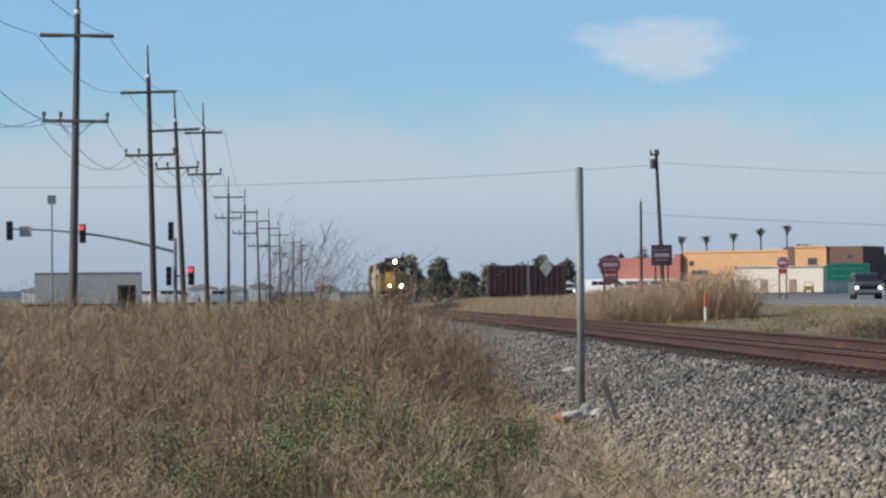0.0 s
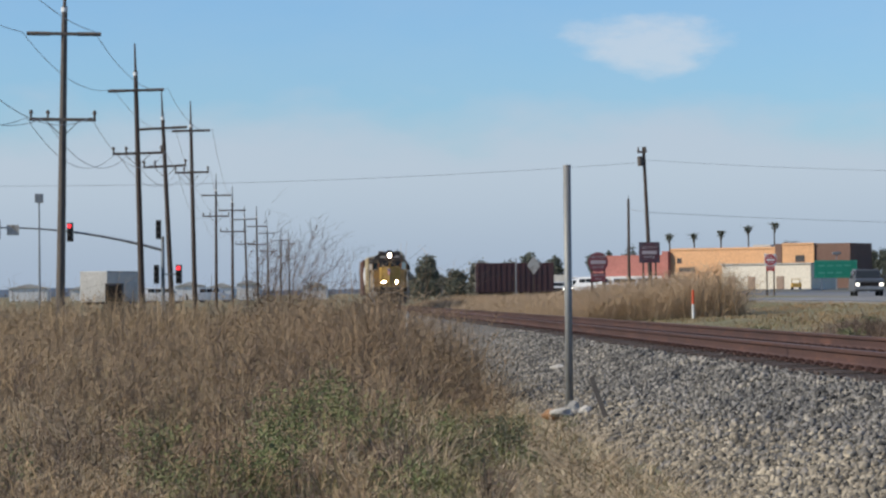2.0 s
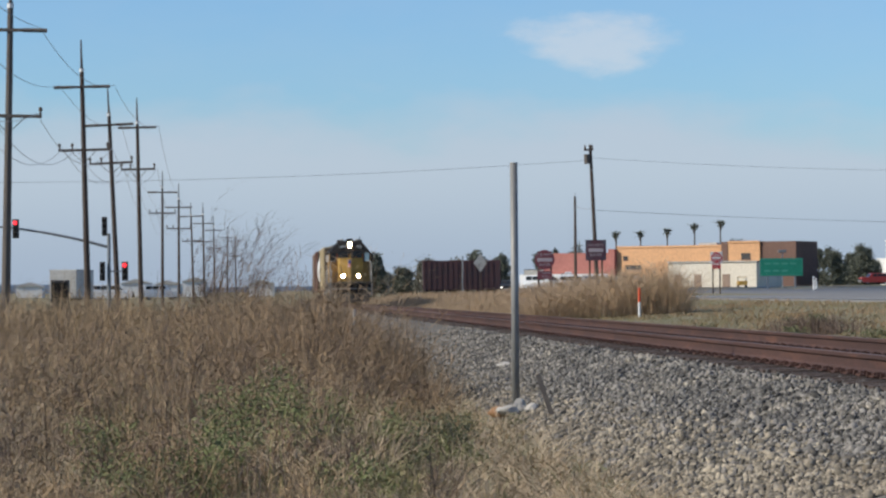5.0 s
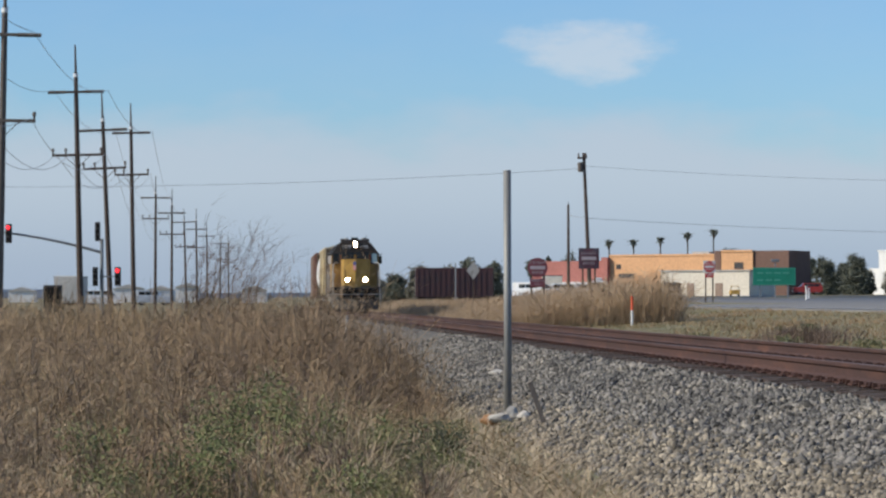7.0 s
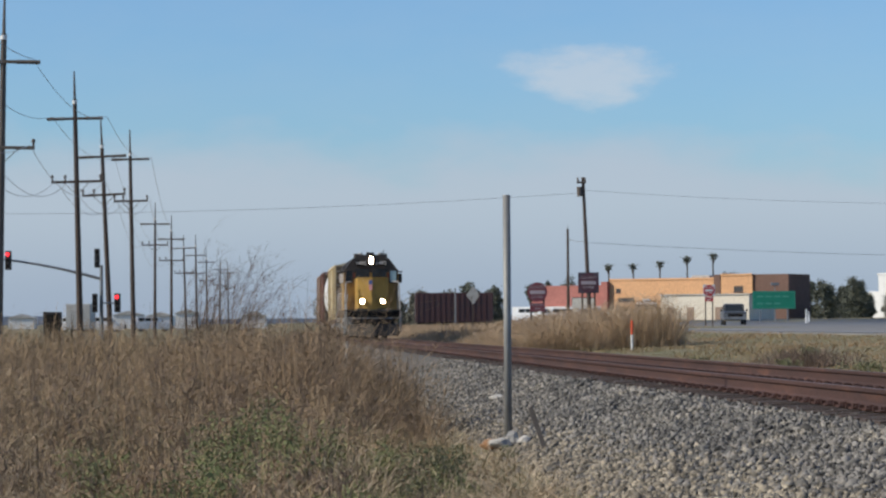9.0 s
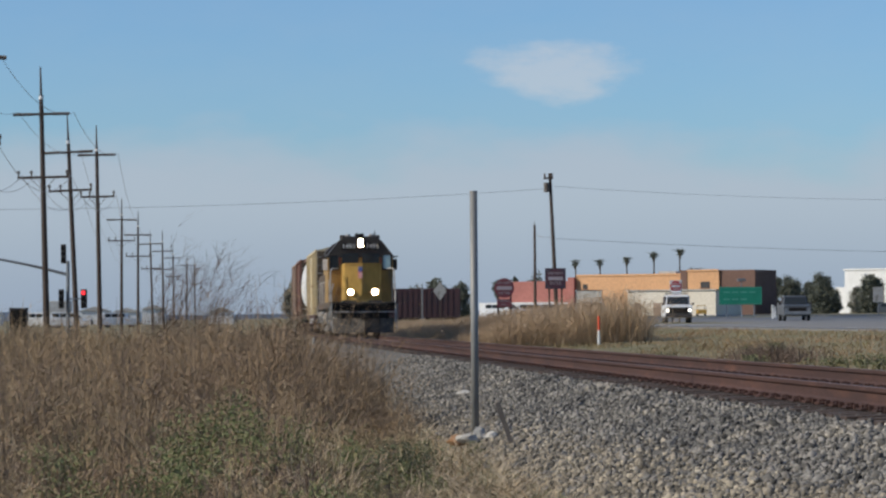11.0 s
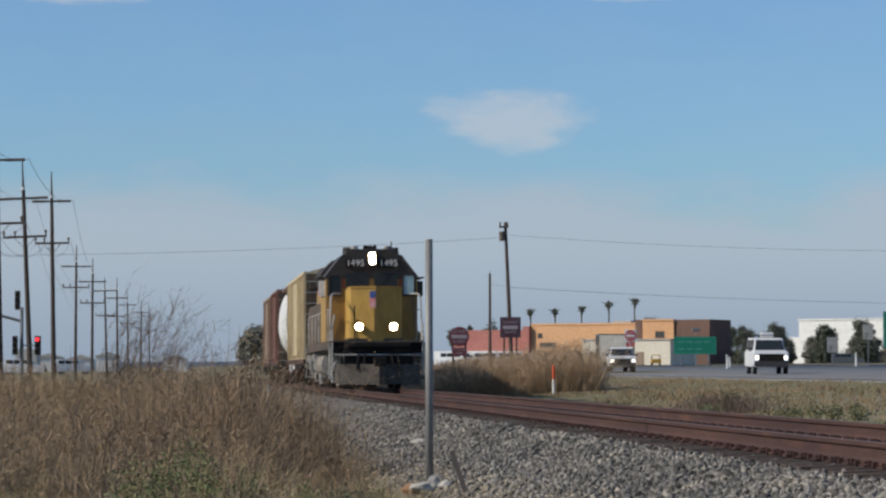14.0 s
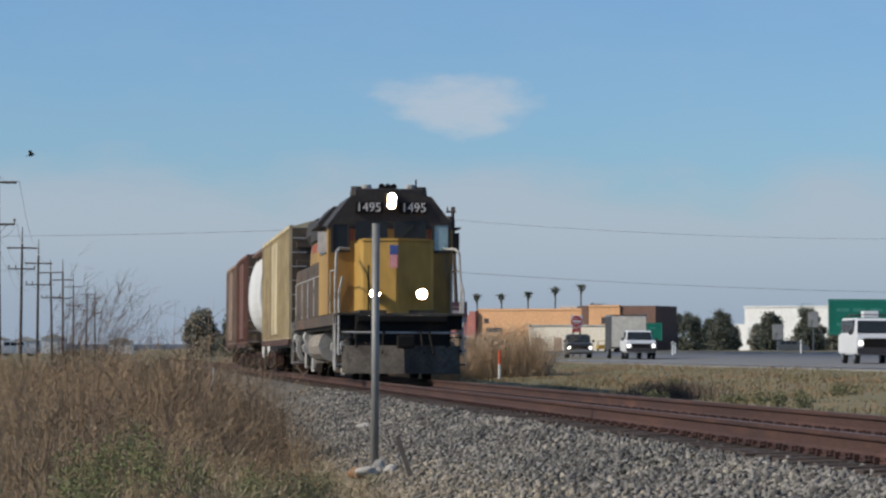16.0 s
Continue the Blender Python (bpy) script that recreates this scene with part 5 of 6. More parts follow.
    prism(bm, [(-0.91, 3.45), (-1.22, 3.95), (-1.16, 4.34), (1.16, 4.34), (1.22, 3.95), (0.91, 3.45)], "y", 12.4, 16.2)
    part("radiator_flare", bm, "loco_grey", hood, "dark flared radiator housing")
    for k in range(4):
        a = 6.8 + k * 2.42
        case = part("side_compartment", box(B(), -1.45, -0.90, a, a + 2.40, 1.585, 2.98, 0.03), "yellow_brown", hood, "dark brown side compartment")
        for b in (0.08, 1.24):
            part("compartment_door", box(B(), -1.468, -1.452, a + b, a + b + 1.08, 1.70, 2.88, 0.006), "yellow_brown", case)
    bm = B()
    prism(bm, [(6.8, 2.985), (6.8, 3.50), (10.4, 3.50), (10.9, 3.30), (11.1, 2.985)], "x", -1.44, -0.91)
    upper = part("upper_compartment", bm, "yellow_mid", hood, "faded yellow upper compartment")
    part("red_band", box(B(), -1.452, -1.442, 6.82, 10.3, 3.28, 3.48), "stripe_red", upper, "faded red band")
    part("radiator_grille", box(B(), -0.925, -0.902, 12.2, 16.0, 2.97, 3.5), "black", hood)
    # railings
    for s in (-1, 1):
        railing(t, [(s * 1.46, 1.12, 0.6), (s * 1.46, 1.12, 2.05), (s * 1.38, 1.14, 2.42)], 0.03)
        railing(t, [(s * 1.49, 1.86, 0.6), (s * 1.49, 1.86, 2.2), (s * 1.46, 1.95, 3.02), (s * 1.38, 2.1, 3.12), (s * 1.12, 2.4, 3.12)], 0.03)
        railing(t, [(s * 1.47, 1.95, 2.60), (s * 1.47, 3.6, 2.62), (s * 1.47, 3.65, 1.6)], 0.02)
        railing(t, [(s * 1.47, 6.9, 1.58), (s * 1.47, 6.9, 2.6), (s * 1.47, 16.4, 2.6), (s * 1.47, 16.4, 1.58)])
        for y in (9.2, 11.5, 13.8):
            railing(t, [(s * 1.47, y, 1.58), (s * 1.47, y, 2.6)], 0.018, name="stanchion")
    TRAIN.append((t, 0.0, 0.0))


def boxcar(length, height, material, label, offset, ribs=True):
    t = thing("boxcar", label, "freight car", "the train")
    y0, y1 = 0.55, length - 0.55
    bm = B()
    prism(bm, [(-1.5, 1.05), (-1.5, height - 0.22), (-0.7, height), (0.7, height), (1.5, height - 0.22), (1.5, 1.05)], "y", y0, y1)
    body = part("body", bm, material, t)
    bm = B()
    n = int((y1 - y0) / 1.05)
    if ribs:
        for i in range(n + 1):
            y = y0 + 0.05 + i * (y1 - y0 - 0.1) / n
            for s in (-1, 1):
                part("side_rib", box(B(), s * 1.5, s * 1.56, y - 0.05, y + 0.05, 1.1, height - 0.28), material, body)
    mid = (y0 + y1) / 2
    for s in (-1, 1):
        d = part("sliding_door", box(B(), s * 1.53 - 0.035, s * 1.53 + 0.035, mid - 1.45, mid + 1.45, 1.25, height - 0.45, 0.01), material, body)
        part("door_bar", box(B(), s * 1.58 - 0.012, s * 1.58 + 0.012, mid - 0.1, mid + 0.1, 1.3, height - 0.5), material, d)
        part("roof_rail", box(B(), min(s * 1.44, s * 1.56), max(s * 1.44, s * 1.56), y0, y1, height - 0.28, height - 0.18), material, body)
        part("side_sill", box(B(), min(s * 1.42, s * 1.57), max(s * 1.42, s * 1.57), y0, y1, 0.88, 1.07), "rail", body, "rusty side sill")
    # end panel and ribs carry the end's shadow in their colour
    part("end_panel", box(B(), -1.47, 1.47, y0 - 0.03, y0 - 0.002, 1.08, height - 0.26), "box_end_shade", body, "end wall with shadow put into its dark colour")
    for i in range(5):
        z = 1.5 + i * (height - 1.8) / 5
        part("end_rib", box(B(), -1.35, 1.35, y0 - 0.09, y0 - 0.032, z, z + 0.22, 0.03), "box_end_shade", body)
    for i in range(8):
        z = 1.1 + i * 0.42
        part("ladder_rung", box(B(), -1.5, -1.05, y0 - 0.12, y0 - 0.088, z, z + 0.03), "truck_grey", body)
    part("underframe", box(B(), -0.35, 0.35, 0.3, length - 0.3, 0.82, 1.04), "black", t)
    part("brake_gear", box(B(), -0.9, 0.6, mid - 1.2, mid + 0.9, 0.55, 0.80, 0.05), "black", t)
    for y in (2.0, length - 2.0):
        rail_truck(t, y, 1.73, 0.42, "rail")
    coupler(t, 0.0, 0.6)
    TRAIN.append((t, offset, 0.0))


def hopper(length, height, offset):
    t = thing("covered_hopper", "white covered hopper car with rounded sides", "freight car", "the train")
    y0, y1 = 0.7, length - 0.7
    side = [(-1.53 * math.cos(a) ** 0.55, 2.75 + (height - 2.75 if a > 0 else 1.5) * math.sin(a)) for a in [radians(k) for k in range(-75, 81, 11)]]
    out = side + [(-x, z) for x, z in side[::-1]]
    body = part("body", prism(B(), out, "y", y0, y1), "hopper_white", t, "white rounded hopper body")
    for a in (y0, y1 - 0.06):
        part("end_rim", prism(B(), [(x * 1.02, z * 1.006) for x, z in out], "y", a - 0.04, a + 0.10), "hopper_white", body)
    part("running_board", box(B(), -0.3, 0.3, y0, y1, height + 0.05, height + 0.1), "truck_grey", body)
    part("roof", prism(B(), [(-1.46, height - 0.34), (-1.2, height - 0.06), (-0.5, height + 0.045), (0.5, height + 0.045), (1.2, height - 0.06), (1.46, height - 0.34)], "y", y0 - 0.08, y1 + 0.08), "box_red", body, "rusty red hopper roof")
    for k in range(2):
        a = y0 + 1.6 + k * (y1 - y0 - 3.2 - 2.2)
        bm = B()
        prism(bm, [(a, 1.24), (a + 0.7, 0.5), (a + 1.5, 0.5), (a + 2.2, 1.24)], "x", -1.1, 1.1)
        part("discharge_hopper", bm, "hopper_white", t)
    part("underframe", box(B(), -0.3, 0.3, 0.3, length - 0.3, 0.9, 1.22), "black", t)
    for s in (-1, 1):
        part("end_ladder", box(B(), s * 1.35 - 0.15, s * 1.35 + 0.15, 0.45, 0.5, 0.9, 3.8), "truck_grey", t)
    for y in (1.7, length - 1.7):
        rail_truck(t, y, 1.73, 0.42, "rail")
    coupler(t, 0.0, 0.6)
    TRAIN.append((t, offset, 0.0))


locomotive()
boxcar(16.4, 4.62, "tan", "tan ribbed boxcar with weathered paint", 17.9)
hopper(10.6, 4.70, 34.3)
boxcar(10.4, 4.75, "box_red", "rusty red-brown boxcar with ribbed sides", 44.9)
boxcar(11.6, 4.70, "tan_grey", "weathered grey-tan boxcar with ribbed sides", 55.3)

# ---------------------------------------------------------------- weeds and grass
def patch(n, u_fn, y0, y1, power=1.6):
    y = y0 + (y1 - y0) * rng.uniform(0, 1, n) ** power
    u = u_fn(n)
    x = centre_x(y) + u
    return np.stack([x, y, ground_z(x, y) - 0.03], 1), u


def stuff(name, pieces, material, label, category):
    V, F = gather(pieces)
    tagged(new(name, mesh_np(name, V, F, material)), label, category, kind="stuff")


def lumps(P, size, seed):
    return np.array([noise.noise(Vector((p[0] * size, p[1] * size * 0.6, seed))) for p in P])


GREENS = [(-1.09, 21.6, -0.50, 0.36, 0.30, "green"), (-1.35, 20.6, -0.72, 0.30, 0.22, "green"), (-1.65, 20.0, -0.82, 0.34, 0.20, "green"), (0.48, 24.8, -0.76, 0.40, 0.20, "dark_green"), (0.62, 25.2, -0.80, 0.36, 0.18, "dark_green"), (0.30, 22.2, -0.88, 0.30, 0.12, "dark_green"), (-3.45, 20.3, -0.72, 0.26, 0.22, "green"),
          (-0.55, 24.4, -0.42, 0.34, 0.26, "green"), (-1.0, 23.4, -0.36, 0.30, 0.24, "green"), (0.15, 25.8, -0.72, 0.28, 0.16, "green"), (0.72, 24.0, -0.90, 0.26, 0.12, "green"), (0.95, 29.5, -0.88, 0.26, 0.10, "dark_green"), (-2.2, 21.8, -0.60, 0.25, 0.22, "green"), (-0.2, 20.6, -0.85, 0.28, 0.14, "green")]


def clear_of_greens(P):
    ok = np.ones(len(P), bool)
    for x, y, z, r, h, m in GREENS:
        ok &= ~((np.abs(P[:, 0] - x * P[:, 1] / y) < r * 0.8) & (P[:, 1] < y + 0.1) & (P[:, 1] > y - 4) & (rng.uniform(0, 1, len(P)) < 0.85))
    return ok


def weeds(n_plants, y0, y1, umin, umax, material, label, name, hmin, hmax, stems, width, seed, power=1.6, branch=5, specks=0):
    P, u = patch(n_plants, lambda k: rng.uniform(umin, umax, k), y0, y1, power)
    ok = clear_of_greens(P)
    P, u = P[ok], u[ok]
    h = rng.uniform(hmin, hmax, len(P)) * (1 + 0.75 * lumps(P, 0.8, seed)) * np.where(P[:, 1] > 37, np.interp(u, [-9, -5.3, -4.6, -4.0], [1, 1, 0.85, 0.5]), np.interp(u, [-9, -6.2, -4.4], [1, 0.92, 0.35]))
    h = np.where((P[:, 1] < 25) & (u > -6.0), h * 0.45, h)
    h = h * np.interp(P[:, 1], [17.5, 22, 27, 36], [0.38, 0.5, 0.75, 1.0])
    n = len(P) * stems
    R = np.repeat(P, stems, 0) + rng.normal(scale=0.09, size=(n, 3)) * np.array([1, 1, 0])
    H = np.repeat(h, stems) * rng.uniform(0.5, 1.0, n)
    lean = rng.uniform(0.02, 0.8, n) * rng.uniform(0.2, 1.0, n)
    az = rng.uniform(0, 2 * np.pi, n)
    along = lambda f: R + np.stack([np.cos(az) * (f + 0.5 * f * f) * lean * H, np.sin(az) * (f + 0.5 * f * f) * lean * H, H * f * (1 - 0.25 * lean * f)], 1)
    pieces = [blades(R, H, width, lean, 3, 0.5, az)]
    for k in range(branch):
        f = rng.uniform(0.2, 0.95, n)
        hb, lb, ab = H * rng.uniform(0.06, 0.22, n), rng.uniform(0.4, 2.6, n), rng.uniform(0, 2 * np.pi, n)
        Q = along(f)
        pieces.append(blades(Q, hb, width * 0.8, lb, 1, 0.2, ab))
        if k < specks:
            T = Q + np.stack([np.cos(ab) * lb * hb, np.sin(ab) * lb * hb, hb * 0.9], 1)
            pieces.append(blades(T, rng.uniform(0.012, 0.035, n), rng.uniform(0.006, 0.016, n), rng.uniform(0, 1.5, n), 1, 0.0))
    stuff(name, pieces, material, label, "weeds")


DRY = "tall dry brown weeds beside the track"


def tussocks(count, y0, y1, umin, umax, material, label, name, hmin, hmax, twigs, width):
    """Rounded bushy clumps of fine twigs that fan out from one root."""
    P, u = patch(count, lambda k: rng.uniform(umin, umax, k), y0, y1, 1.3)
    h = rng.uniform(hmin, hmax, count) * np.interp(P[:, 1], [17.5, 22, 27, 36], [0.5, 0.6, 0.8, 1.0]) * np.interp(u, [-9, -5.6, -4.5], [1, 1, 0.55])
    n = count * twigs
    R, H = np.repeat(P, twigs, 0), np.repeat(h, twigs) * rng.uniform(0.55, 1.0, n)
    lean, az = rng.uniform(0.0, 1.0, n), rng.uniform(0, 2 * np.pi, n)
    pieces = [blades(R + rng.normal(scale=0.05, size=(n, 3)) * np.array([1, 1, 0]), H, width, lean, 3, 0.15, az)]
    for k in range(4):
        f = rng.uniform(0.45, 1.0, n)
        sway = (f + 0.15 * f * f) * lean * H
        Q = R + np.stack([np.cos(az) * sway, np.sin(az) * sway, H * f * (1 - 0.25 * lean * f)], 1)
        pieces.append(blades(Q, H * rng.uniform(0.08, 0.2, n), width * 0.8, rng.uniform(0.2, 1.8, n), 1, 0.2, az + rng.normal(scale=0.9, size=n)))
    stuff(name, pieces, material, label, "weeds")


tussocks(70, 19, 44, -12, -4.9, "dark_weed", "dark bushy dead weed clumps", "weed_tussocks", 0.8, 1.25, 34, 0.011)
tussocks(120, 19, 46, -12, -4.7, "straw", "pale bushy dry weed clumps", "weed_tussocks", 0.7, 1.2, 30, 0.009)
tussocks(150, 19, 50, -10, -4.7, "weed_green", "greenish bushy weed clumps", "weed_tussocks", 0.5, 0.9, 30, 0.012)
weeds(2100, 17.5, 60, -13, -4.2, "weed", DRY, "dry_weeds", 0.85, 1.5, 6, 0.009, 1, 1.6, 8, 3)
weeds(1700, 17.5, 60, -13, -4.3, "brown_weed", "bushy reddish brown dead weeds", "dead_weeds", 0.8, 1.45, 6, 0.009, 6, 1.6, 9, 4)
weeds(800, 34, 64, -7.0, -4.05, "brown_weed", "bushy reddish brown dead weeds", "dead_weeds", 1.4, 1.95, 6, 0.012, 5, 1.0, 8, 3)
weeds(1150, 55, 150, -34, -4.4, "brown_weed", DRY, "dead_weeds", 1.4, 1.95, 6, 0.022, 12, 1.2, 4, 2)
weeds(1000, 55, 150, -34, -4.4, "weed", DRY, "dry_weeds", 1.35, 1.9, 6, 0.022, 2, 1.2, 4, 2)
weeds(800, 17.5, 60, -13, -4.4, "dark_weed", "dark dead weed stalks with side twigs", "dead_stalks", 1.0, 1.55, 3, 0.012, 3, 1.6, 9, 3)
weeds(150, 25, 42, -7.4, -4.9, "dark_weed", "dark dead weed stalks with side twigs", "dead_stalks", 0.9, 1.45, 3, 0.017, 21, 1.0, 9, 4)
weeds(280, 17.5, 50, -12, -4.2, "straw", "pale dry straw among the weeds", "dry_straw", 0.5, 1.1, 5, 0.008, 4, 1.6, 3)
weeds(260, 17.5, 26, -10.5, -7.9, "straw", "pale dry straw among the weeds", "dry_straw", 0.8, 1.3, 7, 0.009, 14, 1.2, 7, 3)
weeds(110, 17.5, 24, -7.8, -6.1, "dark_weed", "dark dead weed stalks with side twigs", "dead_stalks", 0.9, 1.3, 4, 0.011, 15, 1.0, 9, 4)
# matted straw at the edge of the ballast
P, u = patch(9000, lambda k: rng.uniform(-5.8, -3.7, k), 17.5, 50)
stuff("matted_straw", [blades(P, rng.uniform(0.12, 0.36, len(P)), 0.010, rng.uniform(0.5, 1.6, len(P)), 2, 0.5)], "straw", "matted pale straw at the ballast's edge", "grass")

P, u = patch(3400, lambda k: rng.uniform(-6.6, -3.9, k), 17.5, 34, 1.2)
stuff("matted_weeds", [blades(P, rng.uniform(0.10, 0.34, len(P)), 0.012, rng.uniform(0.4, 2.2, len(P)), 3, 0.4)], "brown_weed", "matted brown dead weeds at the ballast's edge", "weeds")
P, u = patch(1500, lambda k: rng.uniform(-6.6, -4.0, k), 17.5, 36, 1.1)
stuff("matted_weeds", [blades(P, rng.uniform(0.10, 0.30, len(P)), 0.016, rng.uniform(0.2, 1.8, len(P)), 3, 0.4)], "dark_green", "low green weeds among matted straw", "weeds")
P, u = patch(7000, lambda k: rng.uniform(-6.3, -4.2, k), 17.5, 29, 1.2)
P = P[clear_of_greens(P)]
stuff("matted_straw", [blades(P, rng.uniform(0.10, 0.30, len(P)), 0.013, rng.uniform(0.8, 2.4, len(P)), 3, 0.4)], "straw", "matted pale straw at the ballast's edge", "grass")


for x, y, z, r, h, m in GREENS:
    lobes = [(x + rng.normal() * r * 0.6, y + rng.normal() * r * 0.6, z + rng.normal() * h * 0.5) for _ in range(7)]
    V, F = leaf_cloud(lobes, [(r * 0.5, r * 0.5, h * 0.9)] * 7, int(4600 * r), 0.0135)
    stalks = np.array(lobes)[:, :] * np.array([1, 1, 0])
    stalks[:, 2] = ground_z(stalks[:, 0], stalks[:, 1])
    S, G = blades(stalks, np.array(lobes)[:, 2] - stalks[:, 2] + 0.1, 0.014, 0.05, 1, 0)
    stuff("green_weed", [(V, F), (S, G)], m, "leafy green weed growing among dry stalks", "weeds")

# a bare shrub that the wind bends over
n = 70
P = np.stack([rng.normal(-3.9, 0.75, n), rng.uniform(66, 74, n), np.full(n, -1.1)], 1)
H = rng.uniform(1.9, 3.8, n) * np.interp(P[:, 0], [-5.2, -4.2, -2.6], [0.85, 1.0, 0.75])
lean, az = rng.uniform(0.02, 0.34, n), rng.uniform(-1.3, 1.3, n)
pieces = [blades(P, H, 0.019, lean, 6, 0.9, az)]
for k in range(16):
    f = rng.uniform(0.35, 1.0, n)
    Q = P + np.stack([np.cos(az) * (f + 0.9 * f * f) * lean * H, np.sin(az) * (f + 0.9 * f * f) * lean * H, H * f * (1 - 0.25 * lean * f)], 1)
    hb, lb, ab = H * rng.uniform(0.05, 0.20, n), rng.uniform(0.2, 1.8, n), rng.normal(0.0, 1.0, n)
    pieces.append(blades(Q, hb, 0.014, lb, 3, 0.5, ab))
    for q in (0.45, 0.95):
        T = Q + np.stack([np.cos(ab) * lb * hb * q * 0.8, np.sin(ab) * lb * hb * q * 0.8, hb * q * 0.75], 1)
        pieces.append(blades(T, hb * 0.55, 0.010, rng.uniform(0.3, 2.2, n), 2, 0.4, rng.normal(0.0, 1.4, n)))
stuff("thin_shrub", pieces, "dark_weed", "thin bare shrub bent by wind", "shrub")

# brush bank on the far side of the track
P, u = patch(27000, lambda k: rng.uniform(4.4, 12.4, k), 118, 330, 1.5)
top = np.interp(P[:, 1], [118, 124, 135, 160, 200, 330], [2.2, 2.45, 2.2, 1.65, 1.35, 1.3]) * (1 + 0.25 * lumps(P, 0.35, 11)) * np.interp(u, [4.4, 6.5, 9.5, 11.9, 12.4], [0.3, 0.7, 0.95, 1.0, 0.7])
stuff("dry_brush", [blades(P, top * rng.uniform(0.65, 1.0, len(P)), 0.024, rng.uniform(0.05, 0.6, len(P)), 2, 0.8),
                    blades(P + rng.normal(scale=0.2, size=P.shape) * np.array([1, 1, 0]), top * rng.uniform(0.4, 0.95, len(P)), 0.024, rng.uniform(0.1, 1.1, len(P)), 2, 0.8),
                    blades(P + np.stack([0 * top, 0 * top, top * rng.uniform(0.35, 0.9, len(P))], 1), top * rng.uniform(0.08, 0.2, len(P)), 0.03, rng.uniform(0.5, 2.4, len(P)), 1, 0.2)], "brush", "bank of tall dry brown brush", "brush")
# field grass towards the road
P, u = patch(52000, lambda k: 2.0 + 18.5 * rng.uniform(0, 1, k) ** 1.2, 20, 190, 1.25)
hh = rng.uniform(0.05, 0.19, len(P)) * (1 + 0.9 * np.clip(lumps(P, 0.25, 9), -0.6, 1))
stuff("field_grass", [blades(P, hh, 0.03, rng.uniform(0.1, 0.8, len(P)), 2, 0.5)], "field_green", "short green and brown field grass", "grass")
P, u = patch(110, lambda k: rng.uniform(3.5, 19, k), 62, 120, 1.0)
Q = np.repeat(P, 26, 0) + rng.normal(scale=0.28, size=(110 * 26, 3)) * np.array([1, 1, 0])
stuff("field_weeds", [blades(Q, rng.uniform(0.08, 0.26, len(Q)), 0.025, rng.uniform(0.1, 0.9, len(Q)), 2, 0.4)], "brown_weed", "low dry brown weeds in the field", "weeds")
Q = np.array([11.2, 70, 0]) + rng.normal(size=(1100, 3)) * np.array([0.55, 0.9, 0])
Q[:, 2] = ground_z(Q[:, 0], Q[:, 1])
stuff("brown_bush", [blades(Q, rng.uniform(0.2, 0.6, len(Q)), 0.02, rng.uniform(0.1, 0.9, len(Q)), 2, 0.4)], "dark_weed", "low dead brown bush in the field", "shrub")


for x, y, r in ((10.9, 60, 0.4), (11.7, 57, 0.3), (10.2, 66, 0.3), (12.6, 62, 0.35), (9.0, 74, 0.35), (13.6, 84, 0.5), (14.8, 66, 0.4)):
    lobes = [(x + rng.normal() * r * 0.7, y + rng.normal() * r, 0) for _ in range(6)]
    lobes = [(a, b, float(ground_z(a, b)) + 0.14) for a, b, _ in lobes]
    stuff("green_clump", [leaf_cloud(lobes, [(r * 0.45, r * 0.45, 0.17)] * 6, 700, 0.03)], "dark_green", "low green weed clump in the field", "weeds")

# ---------------------------------------------------------------- single stones on the bank
SHAPES = []
for k in range(6):
    V = ICO_V * rng.uniform(0.6, 1.4, (12, 1)) * rng.uniform(0.6, 1.2, (1, 3))
    SHAPES.append(mesh_np("stone", V, ICO_F, "stone_one"))
for k in range(290):
    y, u = 18.5 + 17 * rng.uniform() ** 1.4, rng.uniform(-4.0, -1.2)
    o = new("stone", SHAPES[k % 6])
    o.parent = track
    s = rng.uniform(0.022, 0.038)
    o.matrix_basis = pose(u, y, float(bed_height(u)) + s * 0.55, 0, 0, rng.uniform(0, 360)) @ Matrix.Diagonal((s, s, s, 1))

# ---------------------------------------------------------------- road vehicles
def road_wheel(parent, x, y, r):
    w = part("wheel", tube(B(), (-0.11, 0, 0), (0.11, 0, 0), r, r, 18), "tyre", parent, "black tyre")
    part("rim", tube(B(), (-0.118, 0, 0), (0.118, 0, 0), r * 0.6, r * 0.6, 12), "steel", w, "steel rim")
    w.location = (x, y, r)
    return w


